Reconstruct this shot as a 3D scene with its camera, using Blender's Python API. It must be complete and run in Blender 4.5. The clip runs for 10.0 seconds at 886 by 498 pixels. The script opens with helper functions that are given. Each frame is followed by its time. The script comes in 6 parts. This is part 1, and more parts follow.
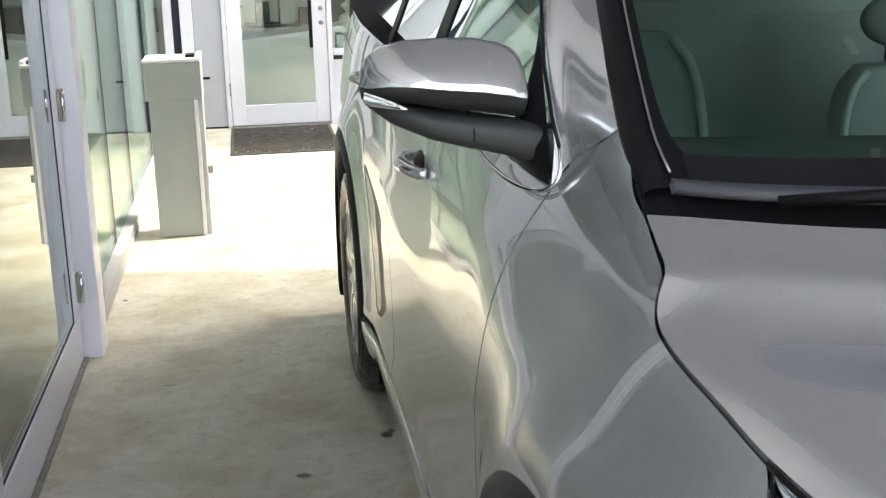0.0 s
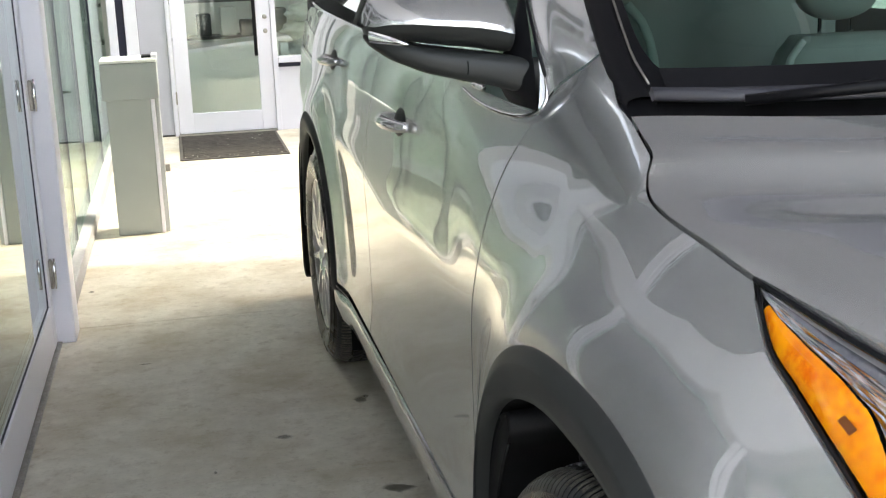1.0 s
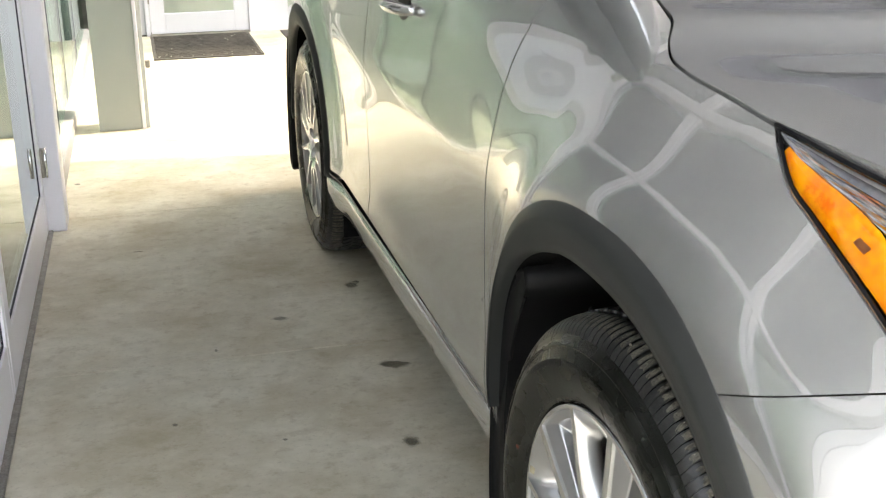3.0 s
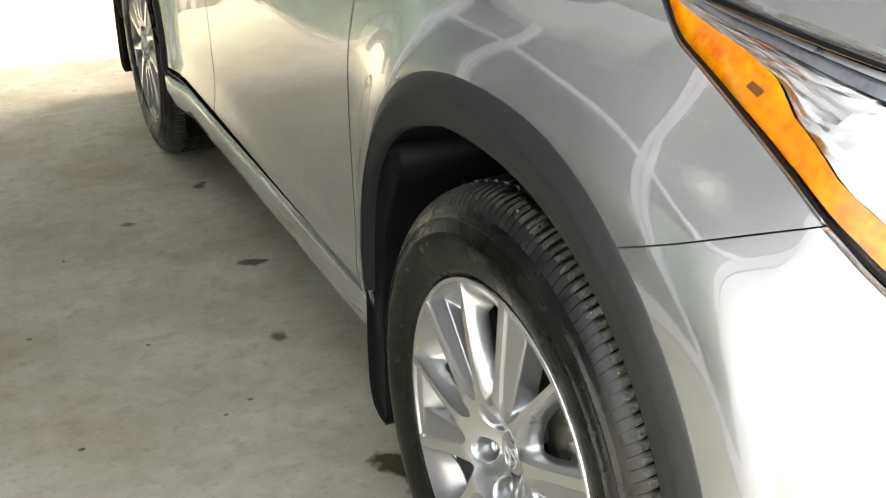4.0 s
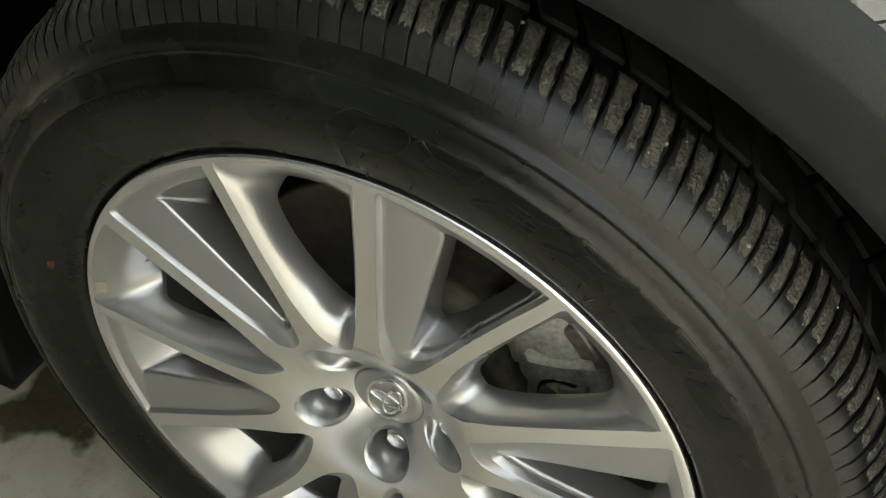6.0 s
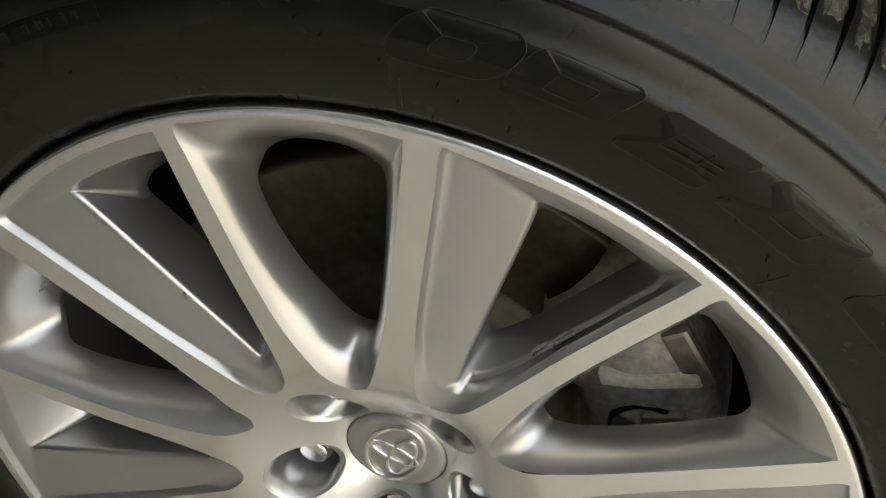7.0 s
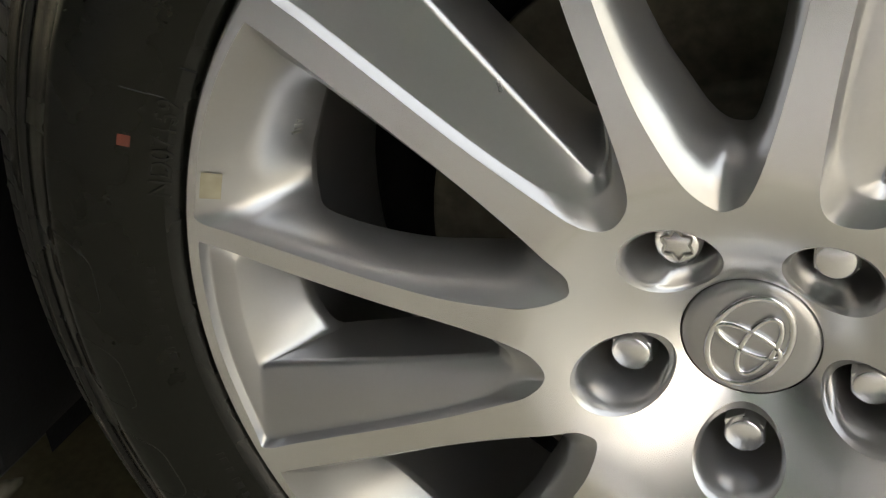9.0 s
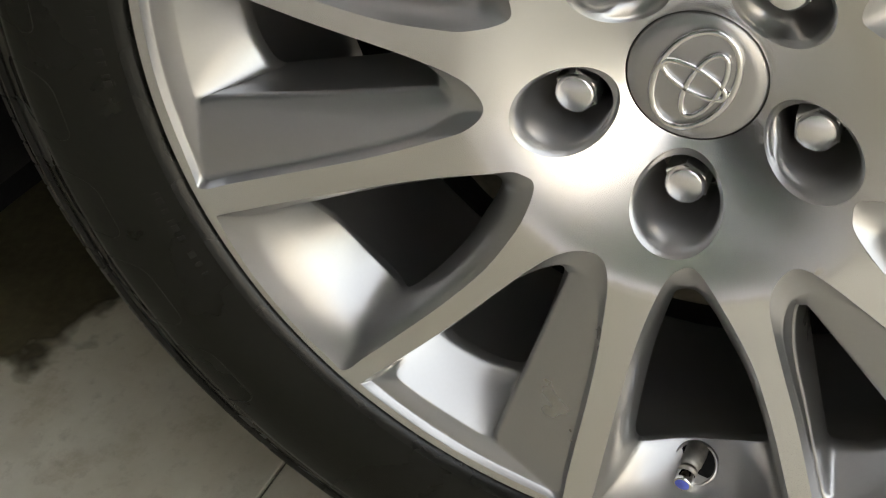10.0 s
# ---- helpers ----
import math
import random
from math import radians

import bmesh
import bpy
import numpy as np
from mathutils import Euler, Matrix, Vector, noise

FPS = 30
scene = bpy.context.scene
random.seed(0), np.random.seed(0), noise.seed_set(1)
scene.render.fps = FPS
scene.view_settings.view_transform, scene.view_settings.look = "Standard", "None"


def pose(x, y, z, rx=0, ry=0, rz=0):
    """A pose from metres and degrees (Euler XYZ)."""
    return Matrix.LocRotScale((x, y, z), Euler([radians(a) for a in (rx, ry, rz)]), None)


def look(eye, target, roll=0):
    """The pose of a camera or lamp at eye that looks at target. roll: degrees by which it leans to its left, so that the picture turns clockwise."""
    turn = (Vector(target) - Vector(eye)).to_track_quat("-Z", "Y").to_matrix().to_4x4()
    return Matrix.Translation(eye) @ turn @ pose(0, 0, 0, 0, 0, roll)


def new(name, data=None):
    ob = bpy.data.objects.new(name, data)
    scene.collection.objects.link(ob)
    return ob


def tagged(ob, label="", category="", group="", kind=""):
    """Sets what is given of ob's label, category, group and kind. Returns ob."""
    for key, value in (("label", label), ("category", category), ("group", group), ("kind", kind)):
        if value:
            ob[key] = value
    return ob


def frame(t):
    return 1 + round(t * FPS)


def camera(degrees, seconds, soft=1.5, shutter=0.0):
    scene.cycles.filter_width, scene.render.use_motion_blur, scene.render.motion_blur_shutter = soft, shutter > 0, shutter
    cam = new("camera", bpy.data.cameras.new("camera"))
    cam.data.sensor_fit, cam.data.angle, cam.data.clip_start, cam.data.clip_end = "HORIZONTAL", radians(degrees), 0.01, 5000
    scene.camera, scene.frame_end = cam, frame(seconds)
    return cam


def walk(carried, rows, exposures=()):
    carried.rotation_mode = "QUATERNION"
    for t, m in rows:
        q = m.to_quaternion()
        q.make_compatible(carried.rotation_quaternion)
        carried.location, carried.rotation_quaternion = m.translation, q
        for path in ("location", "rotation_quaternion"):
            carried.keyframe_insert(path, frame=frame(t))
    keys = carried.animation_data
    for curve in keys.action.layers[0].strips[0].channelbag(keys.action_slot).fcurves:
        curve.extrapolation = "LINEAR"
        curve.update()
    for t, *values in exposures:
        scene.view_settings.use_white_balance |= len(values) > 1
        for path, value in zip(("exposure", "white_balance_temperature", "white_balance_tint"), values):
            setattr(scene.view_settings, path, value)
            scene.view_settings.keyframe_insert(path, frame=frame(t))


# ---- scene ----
cam = camera(40.0, 10.0, 1.2)
PATH = [
    (0, (-0.291, -1.016, 1.439), (0.003, 0.897, 0.936), -1.5),
    (0.5, (-0.336, -1.112, 1.396), (-0.01, 0.796, 0.892), -1.7),
    (1, (-0.428, -1.214, 1.343), (-0.027, 0.687, 0.869), -2.1),
    (1.5, (-0.477, -1.284, 1.324), (-0.054, 0.603, 0.817), -1.2),
    (2, (-0.512, -1.311, 1.309), (-0.087, 0.56, 0.746), -1.5),
    (3.5, (-0.575, -1.318, 1.301), (-0.058, 0.5, 0.647), -0.2),
    (4, (-0.604, -1.28, 1.264), (0.087, 0.431, 0.492), -1.9),
    (4.5, (-0.567, -1.072, 1.227), (0.18, 0.498, 0.238), -4.8),
    (5, (-0.512, -0.838, 1.196), (0.336, 0.559, 0.042), -6.3),
    (5.5, (-0.511, -0.584, 1.155), (0.574, 0.528, -0.104), -8.2),
    (6.8, (-0.396, -0.212, 0.933), (0.948, 0.330, -0.445), -1.9),
    (7, (-0.399, -0.182, 0.906), (1.008, 0.345, -0.414), -2.0),
    (7.5, (-0.395, -0.114, 0.852), (1.124, 0.415, -0.334), -5.6),
    (8, (-0.379, -0.094, 0.766), (1.168, 0.604, -0.294), -9.2),
    (8.5, (-0.397, -0.091, 0.705), (1.176, 0.690, -0.252), -8.3),
    (9, (-0.422, -0.068, 0.683), (1.101, 0.685, -0.372), -5.6),
    (9.3, (-0.438, -0.061, 0.659), (1.052, 0.670, -0.456), -3.9),
    (10, (-0.438, -0.096, 0.618), (0.991, 0.606, -0.592), -2.4),
]
EXPOSURES = [(0, 3.12, 6700, 7), (2, 3.2, 7000, 7), (3.5, 3.52, 7300, 6), (4.2, 3.26, 7300, 6), (5, 2.71, 7600, 2), (5.5, 2.74, 7900, -2), (7, 2.78, 7900, 4), (8.5, 2.8, 7900, 6), (10, 2.82, 7900, 6)]
walk(cam, [(t, look(eye, target, roll)) for t, eye, target, roll in PATH], EXPOSURES)

# ---------------------------------------------------------------- light
world = bpy.data.worlds.new("sky")
scene.world = world
world.use_nodes = True
wn = world.node_tree.nodes
sky = wn.new("ShaderNodeTexSky")
sky.sky_type = "NISHITA"
sky.sun_disc = False
sky.sun_elevation = radians(52)
sky.sun_rotation = radians(75)
sky.air_density, sky.dust_density, sky.ozone_density = 1.0, 4.0, 1.0
wn["Background"].inputs["Strength"].default_value = 0.15
haze = wn.new("ShaderNodeHueSaturation")
haze.inputs["Saturation"].default_value = 0.5
world.node_tree.links.new(sky.outputs[0], haze.inputs["Color"])
world.node_tree.links.new(haze.outputs[0], wn["Background"].inputs["Color"])
sun_data = bpy.data.lights.new("sun", "SUN")
sun_data.energy, sun_data.angle, sun_data.color = 0.42, radians(0.5), (1.0, 0.91, 0.78)
sun = new("sun", sun_data)
sun.matrix_world = look((0, 0, 0), (-0.57, -0.08, -0.81))


# ---------------------------------------------------------------- materials
def material(name, color=(0.5, 0.5, 0.5), rough=0.5, metal=0.0, coat=0.0, coat_rough=0.03, spec=0.5, var=0.12, scale=6.0,
             fine=90.0, bump=0.0, tint=None, aniso=0.0, rough_var=0.08):
    """Principled surface with colour variation at two scales, varied roughness and fine relief."""
    m = bpy.data.materials.new(name)
    m.use_nodes = True
    nt = m.node_tree
    b = nt.nodes["Principled BSDF"]
    co = nt.nodes.new("ShaderNodeTexCoord")
    big = nt.nodes.new("ShaderNodeTexNoise")
    big.inputs["Scale"].default_value, big.inputs["Detail"].default_value = scale, 5
    sml = nt.nodes.new("ShaderNodeTexNoise")
    sml.inputs["Scale"].default_value, sml.inputs["Detail"].default_value = fine, 4
    nt.links.new(co.outputs["Object"], big.inputs["Vector"])
    nt.links.new(co.outputs["Object"], sml.inputs["Vector"])
    mix = nt.nodes.new("ShaderNodeMath")
    mix.operation = "MULTIPLY_ADD"
    mix.inputs[1].default_value = 0.5
    nt.links.new(sml.outputs["Fac"], mix.inputs[0])
    half = nt.nodes.new("ShaderNodeMath")
    half.operation = "MULTIPLY"
    half.inputs[1].default_value = 0.5
    nt.links.new(big.outputs["Fac"], half.inputs[0])
    nt.links.new(half.outputs[0], mix.inputs[2])
    ramp = nt.nodes.new("ShaderNodeMix")
    ramp.data_type = "RGBA"
    lo = [c * (1 - var) for c in color]
    hi = [min(1, c * (1 + var)) for c in color] if tint is None else list(tint)
    ramp.inputs[6].default_value, ramp.inputs[7].default_value = (*lo, 1), (*hi, 1)
    sharp = nt.nodes.new("ShaderNodeMapRange")
    sharp.inputs[1].default_value, sharp.inputs[2].default_value = 0.35, 0.65
    nt.links.new(mix.outputs[0], sharp.inputs[0])
    nt.links.new(sharp.outputs[0], ramp.inputs[0])
    nt.links.new(ramp.outputs[2], b.inputs["Base Color"])
    rr = nt.nodes.new("ShaderNodeMapRange")
    rr.inputs[3].default_value, rr.inputs[4].default_value = max(0, rough - rough_var), min(1, rough + rough_var)
    nt.links.new(big.outputs["Fac"], rr.inputs[0])
    nt.links.new(rr.outputs[0], b.inputs["Roughness"])
    b.inputs["Metallic"].default_value = metal
    b.inputs["Specular IOR Level"].default_value = spec
    b.inputs["Coat Weight"].default_value, b.inputs["Coat Roughness"].default_value = coat, coat_rough
    b.inputs["Anisotropic"].default_value = aniso
    if bump:
        bp = nt.nodes.new("ShaderNodeBump")
        bp.inputs["Strength"].default_value, bp.inputs["Distance"].default_value = bump, 0.002
        nt.links.new(sml.outputs["Fac"], bp.inputs["Height"])
        nt.links.new(bp.outputs[0], b.inputs["Normal"])
    return m


def pane(name, tint, gloss=1.0, rough=0.0, ior=1.5):
    """A thin sheet of glass: tinted see-through with a Fresnel gloss."""
    m = bpy.data.materials.new(name)
    m.use_nodes = True
    nt = m.node_tree
    nt.nodes.remove(nt.nodes["Principled BSDF"])
    tr = nt.nodes.new("ShaderNodeBsdfTransparent")
    tr.inputs[0].default_value = (*tint, 1)
    gl = nt.nodes.new("ShaderNodeBsdfGlossy")
    gl.inputs["Roughness"].default_value = rough
    gl.inputs["Color"].default_value = (0.95, 1.0, 0.98, 1)
    fr = nt.nodes.new("ShaderNodeFresnel")
    fr.inputs["IOR"].default_value = ior
    k = nt.nodes.new("ShaderNodeMath")
    k.operation = "MULTIPLY"
    k.inputs[1].default_value = gloss
    k.use_clamp = True
    mx = nt.nodes.new("ShaderNodeMixShader")
    nt.links.new(fr.outputs[0], k.inputs[0])
    nt.links.new(k.outputs[0], mx.inputs[0])
    nt.links.new(tr.outputs[0], mx.inputs[1])
    nt.links.new(gl.outputs[0], mx.inputs[2])
    nt.links.new(mx.outputs[0], nt.nodes["Material Output"].inputs[0])
    return m


def concrete(name):
    """Smooth trowelled concrete: cloudy tone, speckle, brown stains and fine pits."""
    m = material(name, (0.585, 0.55, 0.46), 0.62, var=0.10, scale=1.1, fine=22, bump=0.25, rough_var=0.12)
    nt = m.node_tree
    b = nt.nodes["Principled BSDF"]
    co = nt.nodes["Texture Coordinate"]
    old = b.inputs["Base Color"].links[0].from_socket
    st = nt.nodes.new("ShaderNodeTexNoise")
    st.inputs["Scale"].default_value, st.inputs["Detail"].default_value, st.inputs["Roughness"].default_value = 2.6, 8, 0.66
    nt.links.new(co.outputs["Object"], st.inputs["Vector"])
    rg = nt.nodes.new("ShaderNodeMapRange")
    rg.inputs[1].default_value, rg.inputs[2].default_value = 0.42, 0.72
    nt.links.new(st.outputs["Fac"], rg.inputs[0])
    mx = nt.nodes.new("ShaderNodeMix")
    mx.data_type = "RGBA"
    mx.inputs[7].default_value = (0.37, 0.315, 0.21, 1)
    nt.links.new(rg.outputs[0], mx.inputs[0])
    nt.links.new(old, mx.inputs[6])
    sp = nt.nodes.new("ShaderNodeTexVoronoi")
    sp.inputs["Scale"].default_value = 38
    nt.links.new(co.outputs["Object"], sp.inputs["Vector"])
    rs = nt.nodes.new("ShaderNodeMapRange")
    rs.inputs[1].default_value, rs.inputs[2].default_value, rs.inputs[3].default_value, rs.inputs[4].default_value = 0.02, 0.09, 0.12, 0.0
    nt.links.new(sp.outputs["Distance"], rs.inputs[0])
    m2 = nt.nodes.new("ShaderNodeMix")
    m2.data_type = "RGBA"
    m2.inputs[7].default_value = (0.22, 0.20, 0.17, 1)
    nt.links.new(rs.outputs[0], m2.inputs[0])
    nt.links.new(mx.outputs[2], m2.inputs[6])
    pt = nt.nodes.new("ShaderNodeTexNoise")
    pt.inputs["Scale"].default_value, pt.inputs["Detail"].default_value, pt.inputs["Roughness"].default_value = 17, 6, 0.7
    nt.links.new(co.outputs["Object"], pt.inputs["Vector"])
    rp = nt.nodes.new("ShaderNodeMapRange")
    rp.inputs[1].default_value, rp.inputs[2].default_value, rp.inputs[4].default_value = 0.53, 0.68, 0.55
    nt.links.new(pt.outputs["Fac"], rp.inputs[0])
    m3 = nt.nodes.new("ShaderNodeMix")
    m3.data_type = "RGBA"
    m3.inputs[7].default_value = (0.34, 0.285, 0.20, 1)
    nt.links.new(rp.outputs[0], m3.inputs[0])
    nt.links.new(m2.outputs[2], m3.inputs[6])
    gr = nt.nodes.new("ShaderNodeTexNoise")
    gr.inputs["Scale"].default_value, gr.inputs["Detail"].default_value, gr.inputs["Roughness"].default_value = 75, 4, 0.6
    nt.links.new(co.outputs["Object"], gr.inputs["Vector"])
    rg2 = nt.nodes.new("ShaderNodeMapRange")
    rg2.inputs[1].default_value, rg2.inputs[2].default_value, rg2.inputs[4].default_value = 0.56, 0.74, 0.45
    nt.links.new(gr.outputs["Fac"], rg2.inputs[0])
    m4 = nt.nodes.new("ShaderNodeMix")
    m4.data_type = "RGBA"
    m4.inputs[7].default_value = (0.30, 0.265, 0.205, 1)
    nt.links.new(rg2.outputs[0], m4.inputs[0])
    nt.links.new(m3.outputs[2], m4.inputs[6])
    nt.links.new(m4.outputs[2], b.inputs["Base Color"])
    return m


PAINT = material("silver_paint", (0.58, 0.585, 0.58), 0.25, metal=0.78, coat=1.0, coat_rough=0.015, var=0.01, scale=2, fine=900, rough_var=0.03)
PAINT.node_tree.nodes["Principled BSDF"].inputs["Coat IOR"].default_value = 2.3
CLAD = material("grey_black_plastic", (0.020, 0.0215, 0.021), 0.5, var=0.15, scale=9, fine=700, bump=0.12, spec=0.3)
BLACK = material("black_plastic", (0.006, 0.006, 0.007), 0.42, var=0.2, fine=500, bump=0.08, spec=0.13)
# Near-black for the felted wells and for sheets that imitate shade in gaps.
LINERGAP = material("liner_and_gap_black", (0.004, 0.004, 0.0045), 0.95, var=0.4, fine=200, bump=0.4, spec=0.1)
RUBBER = material("tyre_rubber", (0.0036, 0.0040, 0.0022), 0.28, var=0.3, scale=14, fine=260, bump=0.06, spec=0.34)
# Lighter, glossier copy of the tyre rubber; the shoulder's sheen is put in colour.
SHOULDER = material("light_catching_rubber", (0.0050, 0.0054, 0.0042), 0.27, var=0.3, scale=18, fine=300, bump=0.05, spec=0.42)
TREAD = material("muddy_tread_rubber", (0.0065, 0.0070, 0.0075), 0.38, var=0.4, scale=34, fine=320, bump=0.15, tint=(0.020, 0.020, 0.020), spec=0.5)
MACHINED = material("machined_alloy", (0.89, 0.89, 0.895), 0.25, metal=1.0, var=0.03, scale=8, fine=600, rough_var=0.05, aniso=0.3)
ALLOY = material("silver_painted_alloy", (0.45, 0.448, 0.45), 0.30, metal=0.85, coat=0.6, coat_rough=0.05, var=0.015, scale=12, fine=500)
CHROME = material("chrome", (0.85, 0.85, 0.86), 0.07, metal=1.0, var=0.02, rough_var=0.03)
STEEL = material("brushed_steel", (0.36, 0.34, 0.31), 0.45, metal=0.9, var=0.25, scale=20, fine=160, bump=0.1)
ROTOR = material("rusty_rotor_steel", (0.10, 0.09, 0.066), 0.5, metal=0.6, var=0.45, scale=16, fine=120, bump=0.1)
CAST = material("cast_iron", (0.36, 0.35, 0.32), 0.5, metal=0.4, var=0.4, scale=22, fine=200, bump=0.4)
WHITE = material("white_enamel_aluminium", (0.84, 0.83, 0.90), 0.35, var=0.03, scale=3, fine=200, coat=0.2)
BINGREY = material("grey_powder_coat", (0.38, 0.405, 0.395), 0.5, var=0.05, scale=5, fine=400, bump=0.05)
PANELGREY = material("pale_lavender_door_paint", (0.52, 0.52, 0.58), 0.45, var=0.04)
CONCRETE = concrete("trowelled_concrete")
YARD = material("pale_yard_concrete", (0.46, 0.44, 0.40), 0.85, var=0.2, scale=0.6, fine=40, bump=0.3)
STAIN = material("damp_oil_stain", (0.11, 0.095, 0.055), 0.5, var=0.35, scale=25, fine=120)


def soft_edge(m, scale, lo, hi, most):
    """Fades a flat patch out towards its ragged rim."""
    nt = m.node_tree
    co = nt.nodes["Texture Coordinate"]
    sub = nt.nodes.new("ShaderNodeVectorMath")
    sub.operation = "SUBTRACT"
    sub.inputs[1].default_value = (0.5, 0.5, 0.5)
    nt.links.new(co.outputs["Generated"], sub.inputs[0])
    flat = nt.nodes.new("ShaderNodeVectorMath")
    flat.operation = "MULTIPLY"
    flat.inputs[1].default_value = (2, 2, 0)
    nt.links.new(sub.outputs[0], flat.inputs[0])
    ln = nt.nodes.new("ShaderNodeVectorMath")
    ln.operation = "LENGTH"
    nt.links.new(flat.outputs[0], ln.inputs[0])
    nz = nt.nodes.new("ShaderNodeTexNoise")
    nz.inputs["Scale"].default_value, nz.inputs["Detail"].default_value = scale, 6
    nt.links.new(co.outputs["Object"], nz.inputs["Vector"])
    add = nt.nodes.new("ShaderNodeMath")
    add.operation = "MULTIPLY_ADD"
    add.inputs[1].default_value = 1.2
    nt.links.new(nz.outputs["Fac"], add.inputs[0])
    nt.links.new(ln.outputs["Value"], add.inputs[2])
    rg = nt.nodes.new("ShaderNodeMapRange")
    rg.inputs[1].default_value, rg.inputs[2].default_value, rg.inputs[3].default_value, rg.inputs[4].default_value = lo, hi, most, 0.0
    nt.links.new(add.outputs[0], rg.inputs[0])
    nt.links.new(rg.outputs[0], nt.nodes["Principled BSDF"].inputs["Alpha"])


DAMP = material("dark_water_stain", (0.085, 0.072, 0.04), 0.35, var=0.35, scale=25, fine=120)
soft_edge(STAIN, 22, 0.95, 1.35, 0.55)
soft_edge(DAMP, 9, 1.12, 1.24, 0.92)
JOINT = material("dark_joint", (0.17, 0.155, 0.13), 0.9)
MATBLACK = material("rubber_ribbed_mat", (0.055, 0.050, 0.046), 0.85, var=0.5, scale=18, fine=160, bump=0.6, tint=(0.12, 0.105, 0.09))
GLASS = pane("clear_window_glass", (0.90, 0.945, 0.925), 1.6)
SHOPGLASS = pane("green_shop_glass", (0.78, 0.87, 0.82), 0.6)
CARGLASS = pane("green_tinted_car_glass", (0.32, 0.44, 0.39), 0.9)
SIDEGLASS = pane("dark_green_side_glass", (0.14, 0.22, 0.20), 3.0)
LENS = pane("clear_lamp_lens", (0.95, 0.96, 0.96), 0.6)
GASKET = material("dark_blue_gasket", (0.015, 0.016, 0.04), 0.6)
SEATMAT = material("grey_leather", (0.42, 0.45, 0.43), 0.45, var=0.1, scale=12, fine=300, bump=0.1)
PIPING = material("pale_grey_piping", (0.78, 0.80, 0.77), 0.4, var=0.08)
BLADE = material("mid_grey_wiper_plastic", (0.035, 0.035, 0.042), 0.45, var=0.1, fine=400, bump=0.05)
DASH = material("charcoal_dashboard", (0.19, 0.205, 0.20), 0.65, var=0.1, fine=400, bump=0.1)
AMBER = material("amber_reflector", (0.86, 0.17, 0.001), 0.2, var=0.1, scale=34, fine=120, coat=0.4, bump=0.2, tint=(1.0, 0.42, 0.005))
# Soffit colour is darkened so hood and windshield reflect it dimly.
SOFFIT = material("dimmed_soffit_panel", (0.145, 0.141, 0.172), 0.6, var=0.05)
# Near-black, low gloss, for unseen walls that keep hood reflections dark.
UNSEENDARK = material("dark_unseen_wall", (0.036, 0.033, 0.045), 0.7, var=0.1, scale=2, spec=0.15)
PLASTER = material("white_plaster", (0.82, 0.84, 0.80), 0.7, var=0.05, scale=3)
DARKTILE = material("dark_grey_floor_tile", (0.12, 0.12, 0.115), 0.45, var=0.15, scale=3)
SILLGREY = material("grey_concrete_sill", (0.36, 0.355, 0.35), 0.7, var=0.12, scale=4, fine=60, bump=0.15)
TILE = material("beige_floor_tile", (0.58, 0.54, 0.46), 0.4, var=0.1, scale=3)
WRAP = material("milky_plastic_wrap", (0.62, 0.64, 0.60), 0.25, var=0.2, scale=16, fine=60, bump=0.8)
DARKWARE = material("dark_grey_goods", (0.08, 0.085, 0.085), 0.5, var=0.4, scale=9)
PEBBLE = material("pale_grit", (0.34, 0.32, 0.28), 0.8, var=0.3)
BLUECAP = material("blue_valve_cap", (0.10, 0.14, 0.62), 0.3, var=0.1)
REDMARK = material("red_paint_dot", (0.10, 0.022, 0.012), 0.7, var=0.3)
LETTERFILL = material("matt_moulded_rubber", (0.0028, 0.0030, 0.0020), 0.34, var=0.2, fine=300, spec=0.3)
FLAP = material("dull_black_flap", (0.006, 0.006, 0.0065), 0.6, var=0.25, scale=15, fine=400, bump=0.1, spec=0.14)
BOWL = material("bright_lamp_bowl", (0.92, 0.92, 0.92), 0.22, metal=1.0, var=0.03, scale=20, bump=0.1)
PARTITION = material("grey_green_partition", (0.275, 0.285, 0.27), 0.7, var=0.2, scale=3)
LEDGE = material("raw_cast_metal", (0.60, 0.58, 0.50), 0.5, metal=0.4, var=0.25, scale=60, fine=300, bump=0.3)
RESIDUE = material("yellowed_glue_residue", (0.30, 0.27, 0.19), 0.6, var=0.25, scale=80)
MUD = material("caked_road_dirt", (0.034, 0.033, 0.028), 0.6, var=0.3, scale=60, fine=420, bump=1.0, tint=(0.15, 0.14, 0.115), spec=0.35)
DIMTEXT = material("moulded_lettering_rubber", (0.011, 0.011, 0.009), 0.42, var=0.2, fine=300, spec=0.3)


# ---------------------------------------------------------------- mesh helpers
def link(name, bm, mat, parent=None, label="", smooth=False):
    me = bpy.data.meshes.new(name)
    bmesh.ops.recalc_face_normals(bm, faces=bm.faces[:])
    bm.to_mesh(me)
    bm.free()
    me.materials.append(mat)
    if smooth:
        me.polygons.foreach_set("use_smooth", [True] * len(me.polygons))
    ob = new(name, me)
    if parent is not None:
        ob.parent = parent
    if label:
        ob["label"] = label
    return ob


def part(name, bm, mat, parent, label="", smooth=False):
    return link(name, bm, mat, parent, label, smooth)


def thing(name, label, category, group="", kind="", at=(0, 0, 0)):
    ob = new(name)
    ob.location = at
    return tagged(ob, label, category, group, kind)


